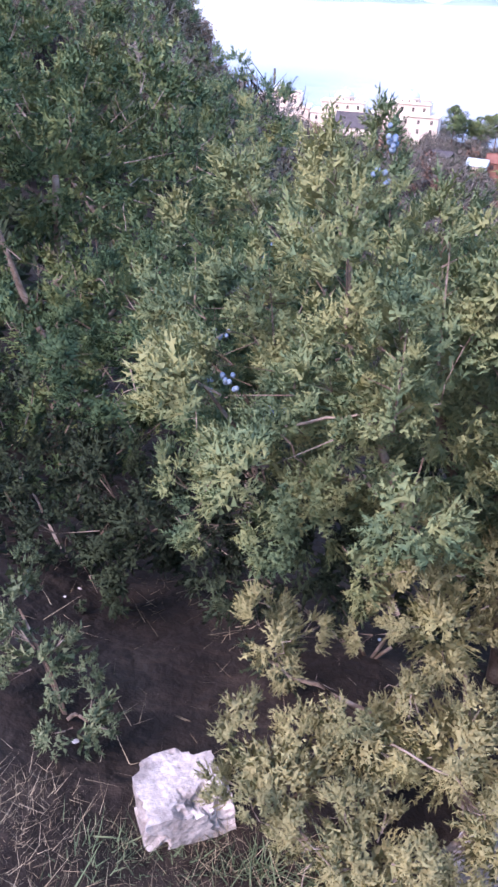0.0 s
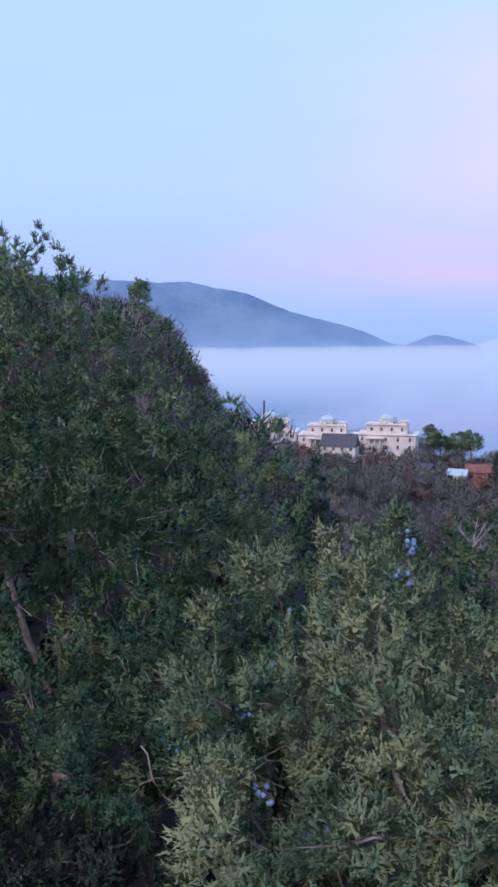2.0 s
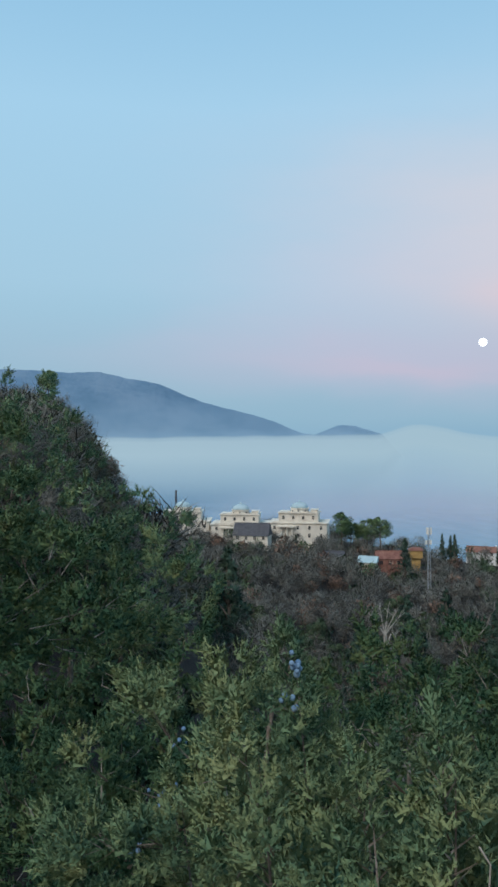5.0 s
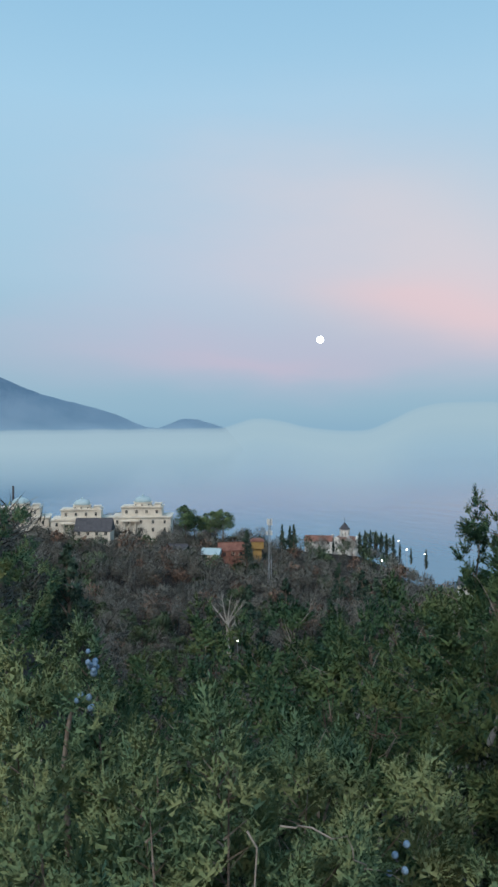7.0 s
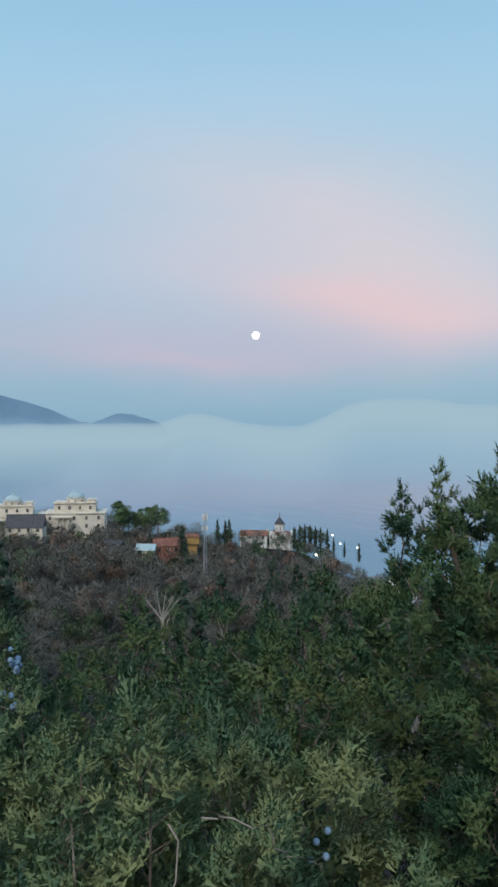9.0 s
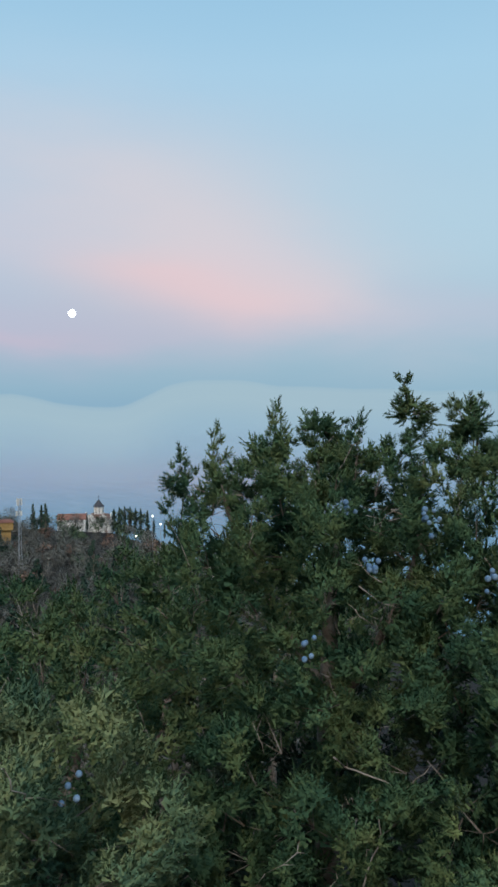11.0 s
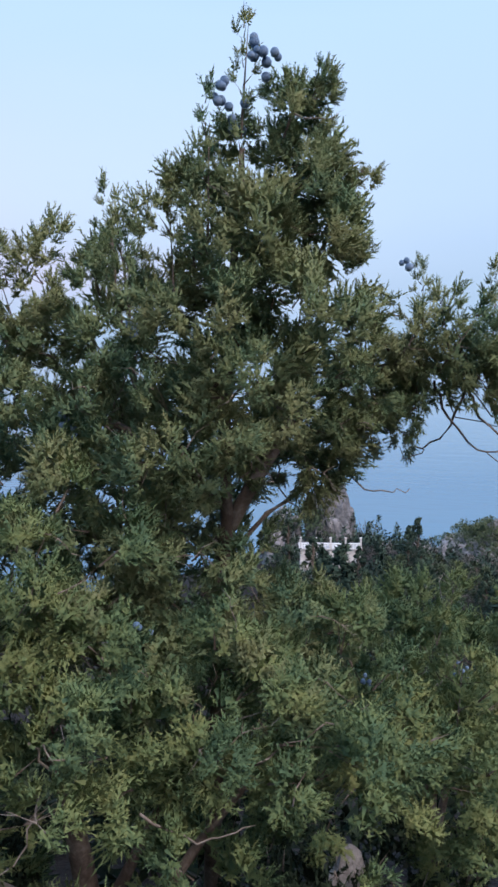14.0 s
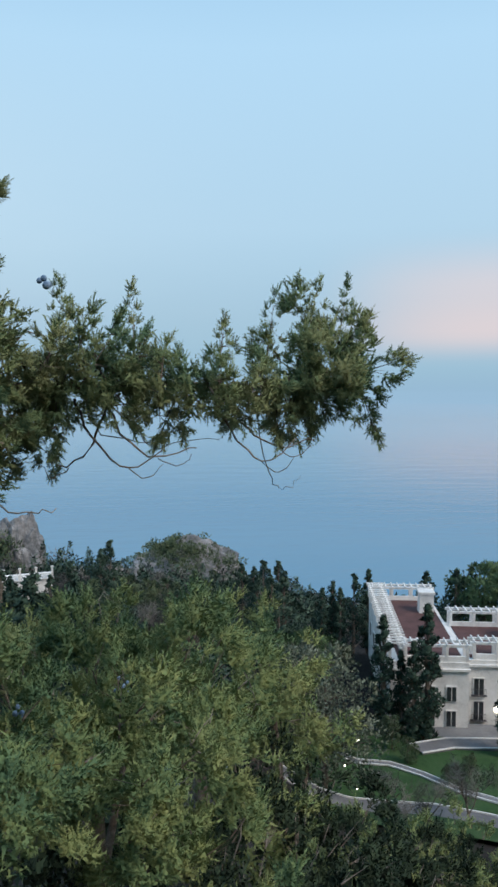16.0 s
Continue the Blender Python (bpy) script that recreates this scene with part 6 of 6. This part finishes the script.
for k in range(3):
    a = k * math.tau / 3
    part("leg", Soup().tube([(0.8 * math.cos(a), 0.8 * math.sin(a), -0.5), (0.35 * math.cos(a), 0.35 * math.sin(a), top)], [0.14, 0.09], 5), STEEL, mast)
    part("aerial", Soup().box((0.75 * math.cos(a), 0.75 * math.sin(a), top - 1.2), (0.4, 0.4, 2.4), a), WHITE, mast, "white panel aerial")
    part("aerial", Soup().box((0.9 * math.cos(a + 1), 0.9 * math.sin(a + 1), top - 5.0), (0.5, 0.5, 1.5), a), WHITE, mast, "white panel aerial")
br = Soup()
for k in range(int(top / 1.2)):
    z = k * 1.2
    a, c = k * math.tau / 3, (k + 1) * math.tau / 3
    q = 0.8 - 0.45 * z / top
    br.tube([(q * math.cos(a), q * math.sin(a), z), (q * math.cos(c), q * math.sin(c), z + 1.2)], [0.06, 0.06], 4)
part("bracing", br, STEEL, mast)
cx, cy, _ = at_sight(2.08, 400, -4)
chim = thing("chimney_stack", "tall thin dark chimney behind the domed buildings", "chimney", (cx, cy, land1(cx, cy)))
part("shaft", Soup().tube([(0, 0, -1), (0, 0, 1.8 + 400 * math.tan(radians(-4.0)) - land1(cx, cy))], [0.75, 0.5], 10), ROOF_DARK, chim)

chx, chy, chz = at_sight(26.87, 400, -8.9)
church = thing("church", "white church with red roofs and a grey conical spire", "church", (chx, chy, chz), radians(-40))
part("wall", Soup().box((0, 0, 0), (13, 8, 9.0)), WHITE, church)
part("roof", Soup().box((0, 0, 5.2), (13.6, 8.6, 1.6), 0, 0.6), ROOF_RED, church, "red tiled roof")
for x, y, t_, w in ((-3.5, -4.2, 0, 4.2), (3.2, -4.2, 0, 4.2), (6.7, 0, math.pi / 2, 5.0), (-6.7, 0, math.pi / 2, 5.0)):
    prof = [(-w / 2, -5.0), (w / 2, -5.0)] + [(w / 2 * math.cos(a), 4.2 + w / 2 * math.sin(a)) for a in np.linspace(0, math.pi, 10)]
    n = len(prof)
    ct, st = math.cos(t_), math.sin(t_)
    v = [(x + a * ct - dd * st, y + a * st + dd * ct, zz) for dd in (-0.35, 0.35) for a, zz in prof]
    part("arched_gable", Soup().add(v, [tuple(range(n)), tuple(range(2 * n - 1, n - 1, -1))] + [(i, i + n, (i + 1) % n + n, (i + 1) % n) for i in range(n)]), WHITE, church, "white rounded gable")
    o = wall_window(church, (x + 0.4 * st, y - 0.4 * ct, 2.4), (0.7, 1.8), t_)
part("drum", Soup().lathe([(2.6, 5.4), (2.6, 9.4), (2.9, 9.5), (2.9, 9.9)], 8), WHITE, church, "white octagonal drum")
for k in range(8):
    a = (k + 0.5) * math.pi / 4
    wall_window(church, (2.42 * math.cos(a), 2.42 * math.sin(a), 6.9), (0.45, 1.7), a + math.pi / 2)
part("spire", Soup().lathe([(3.1, 9.9), (0.25, 13.4), (0.1, 13.8)], 8), ROOF_DARK, church, "grey conical spire")
part("cross", Soup().box((0, 0, 14.8), (0.16, 0.16, 2.2)).box((0, 0, 15.1), (1.0, 0.16, 0.16)), ROOF_DARK, church)

# white terrace villa and cliffs above the sea
vx, vy, vz = at_sight(79.2, 200, -14.7)
villa = thing("villa_terrace", "white terrace with a balustrade and tall posts", "building", (vx, vy, vz), radians(-75))
part("wall", Soup().box((0, 0, -1.0), (16, 6, 8)), WHITE, villa)
part("deck", Soup().box((0, 0, 3.1), (16.8, 6.8, 0.3)), WHITE, villa)
for k in range(22):
    part("baluster", Soup().box((-8 + k * 16 / 21, -3.1, 3.8), (0.18, 0.18, 1.1)), WHITE, villa)
part("handrail", Soup().box((0, -3.1, 4.4), (16.6, 0.35, 0.2)), WHITE, villa)
for k in range(5):
    part("post", Soup().box((-8 + k * 4, -3.1, 4.6), (0.45, 0.45, 2.8)).box((-8 + k * 4, -3.1, 6.1), (0.7, 0.7, 0.25)), WHITE, villa)
px, py = polar(79.0, 262)
rock("cliff", "grey limestone crag standing above the shore woods", (px, py, -62), (8, 7, 19), 21, CLIFF, 5, 0.55, "cliff", 10)
px, py = polar(75.2, 255)
rock("cliff", "grey limestone crag standing above the shore woods", (px, py, -66), (11, 8, 18), 23, CLIFF, 5, 0.55, "cliff", 10)
px, py = polar(86.0, 270)
rock("cliff", "pale rounded limestone outcrop in the woods", (px, py, -70), (5.0, 5, 8), 25, CLIFF, 5, 0.35, "cliff", 40, 0.92)
px, py = polar(92.6, 405)
rock("headland", "rocky wooded headland above the sea", (px, py, -105), (20, 27, 24), 27, CLIFF, 5, 0.35, "headland", -2)
px, py = polar(89.3, 395)
rock("headland", "rocky wooded headland above the sea", (px, py, -105), (18, 18, 19), 28, CLIFF, 5, 0.35, "headland", 8)


def cap_wood(name, label, bearing, dist, ztop, spread, count, seed):
    rng = np.random.default_rng(seed)
    bx, by = polar(bearing, dist)
    ta, la = [], []
    k = 120
    for i in range(count):
        ox, oy = rng.normal(size=2) * spread * 0.45
        rr_ = math.hypot(ox, oy) / spread
        size = rng.uniform(0.6, 1.5)
        base = np.array([bx + ox, by + oy, ztop - 11 * rr_ ** 1.4 - 3.5 + rng.normal() * 1.1])
        n = rng.normal(size=(k, 3))
        n /= np.linalg.norm(n, axis=1)[:, None]
        p = base + n * np.array([2.8, 2.8, 2.4]) * size * rng.uniform(0.6, 1.1, (k, 1)) + [0, 0, 2.0 * size]
        la.append(blades(p, p + n * 0.9 + [0, 0, 0.3], 0.3))
    return tagged(part(name, joined(la), EVERGREEN), label, "woods", kind="stuff")


cap_wood("headland_scrub", "dark pines and scrub crowning the headland", 91.3, 396, -79, 30, 120, 3)
cap_wood("crag_scrub", "dark scrub on top of the crags", 77.0, 256, -47, 14, 34, 4)

# single trees that stand out
for a, r, el, s in ((14.7, 318, -5.75, 1.15), (15.4, 322, -6.4, 1.0), (16.6, 322, -6.2, 1.1), (17.6, 318, -6.1, 1.1)):
    x, y, z = at_sight(a, r, el)
    plant("pine", x, y, s, z - 11.6 * s)
for a, r, el, s in ((28.0, 396, -7.75, 0.8), (28.4, 400, -7.6, 0.85), (28.8, 398, -7.55, 0.9), (29.2, 402, -7.6, 0.85), (29.6, 398, -7.7, 0.8), (30.0, 400, -7.75, 0.8), (30.5, 400, -7.9, 0.9), (31.0, 396, -8.5, 0.6), (31.8, 396, -8.8, 0.6), (32.9, 392, -8.9, 0.7),
                    (22.1, 330, -7.2, 0.85), (22.7, 332, -7.3, 0.85), (23.0, 330, -7.2, 0.9), (26.0, 380, -8.2, 0.5), (11.2, 318, -7.3, 0.45)):
    x, y, z = at_sight(a, r, el)
    plant("cypress", x, y, s, z - 14.2 * s)
for a, r, el, s in ((27.9, 402, -7.9, 0.7), (28.5, 405, -7.75, 0.8), (29.1, 402, -7.7, 0.8), (29.7, 405, -7.9, 0.75), (30.2, 400, -8.1, 0.7)):
    x, y, z = at_sight(a, r, el)
    plant("round", x, y, s, z - 10.4 * s)
x, y, z = at_sight(-7.3, 62, 4.9)
plant("pine", x, y, 0.2, z - 2.2, "small wind-shaped pine standing alone on the ridge")
for a, r, el, s in ((19.4, 270, -7.6, 0.9), (28.2, 210, -10.6, 1.1), (30.5, 180, -11.2, 0.9), (26.5, 230, -10.0, 1.0), (34.0, 190, -11.5, 0.9)):
    x, y, z = at_sight(a, r, el)
    plant("cedar", x, y, s, z - 15 * s)
x, y = polar(17.9, 132)
z = land1(x, y)
fork = 1.8 + 132 * math.tan(radians(-14.4)) - z
pale = thing("bare_tree", "tall pale-barked leafless tree with a forked trunk", "tree", (x, y, z))
part("trunk", bowed([(0.5, 0, -0.3), (0.3, 0, fork * 0.5), (0, 0, fork)], 0.42, 0.26, 7), PALE_BARK, pale)
crown_rng = np.random.default_rng(19)
tips_ = []
for dx, dz in ((-2.6, 3.2), (-1.2, 4.6), (0.4, 5.0), (1.6, 3.6), (2.7, 3.0), (1.9, -1.0)):
    pts = [(0, 0, fork - 0.6 if dz > 0 else fork - 4), (dx * 0.45, crown_rng.normal() * 0.5, fork + dz * 0.35), (dx, crown_rng.normal(), fork + dz)]
    part("limb", bowed(pts, 0.17, 0.05, 5), PALE_BARK, pale)
    for k in range(14):
        u = crown_rng.uniform(0.35, 1.0)
        q = np.array(pts[1]) * (1 - u) + np.array(pts[2]) * u
        tips_.append((q, q + [crown_rng.normal() * 0.7 + dx * 0.25, crown_rng.normal() * 0.7, crown_rng.uniform(0.5, 1.9)]))
part("twig_work", blades([a_ for a_, _ in tips_], [b_ for _, b_ in tips_], 0.05), PALE_BARK, pale)
for a, r, s in ((106.9, 112, 1.32), (110.2, 111, 1.48), (108.3, 112, 0.95), (109.2, 110, 1.1), (116.2, 109, 1.2), (102.2, 150, 1.0), (103.0, 152, 1.1), (103.6, 150, 1.0), (105.7, 160, 1.3)):
    plant("cypress", *polar(a, r), s)
for a, r, s in ((102.6, 88, 1.62), (100.6, 100, 1.3)):
    plant("olive", *polar(a, r), s)
for a, r, s in ((83.0, 190, 0.85), (104.6, 158, 1.15), (110.0, 172, 1.25), (112.2, 168, 1.3), (97.0, 130, 0.9), (92.5, 120, 0.9), (86.5, 150, 0.8)):
    plant("cedar", *polar(a, r), s)
for a, r, s in ((114.2, 170, 1.9), (116.5, 165, 1.8), (101.5, 120, 1.1), (98.5, 110, 1.1)):
    plant("pine", *polar(a, r), s)
for a, r, s in ((107.7, 106, 0.55), (108.9, 101, 0.4), (112, 95, 0.3), (106.0, 92, 0.25), (113.5, 99, 0.35)):
    plant("round", *polar(a, r), s, label="small clipped evergreen bush on the hotel lawn")
for a, r, s in ((113.8, 82, 0.75), (111, 78, 0.6), (107.5, 77, 0.6)):
    plant("bare", *polar(a, r), s)

for p in PROTOS:
    if p not in used:
        for o in (*p.children_recursive, p):
            bpy.data.objects.remove(o)
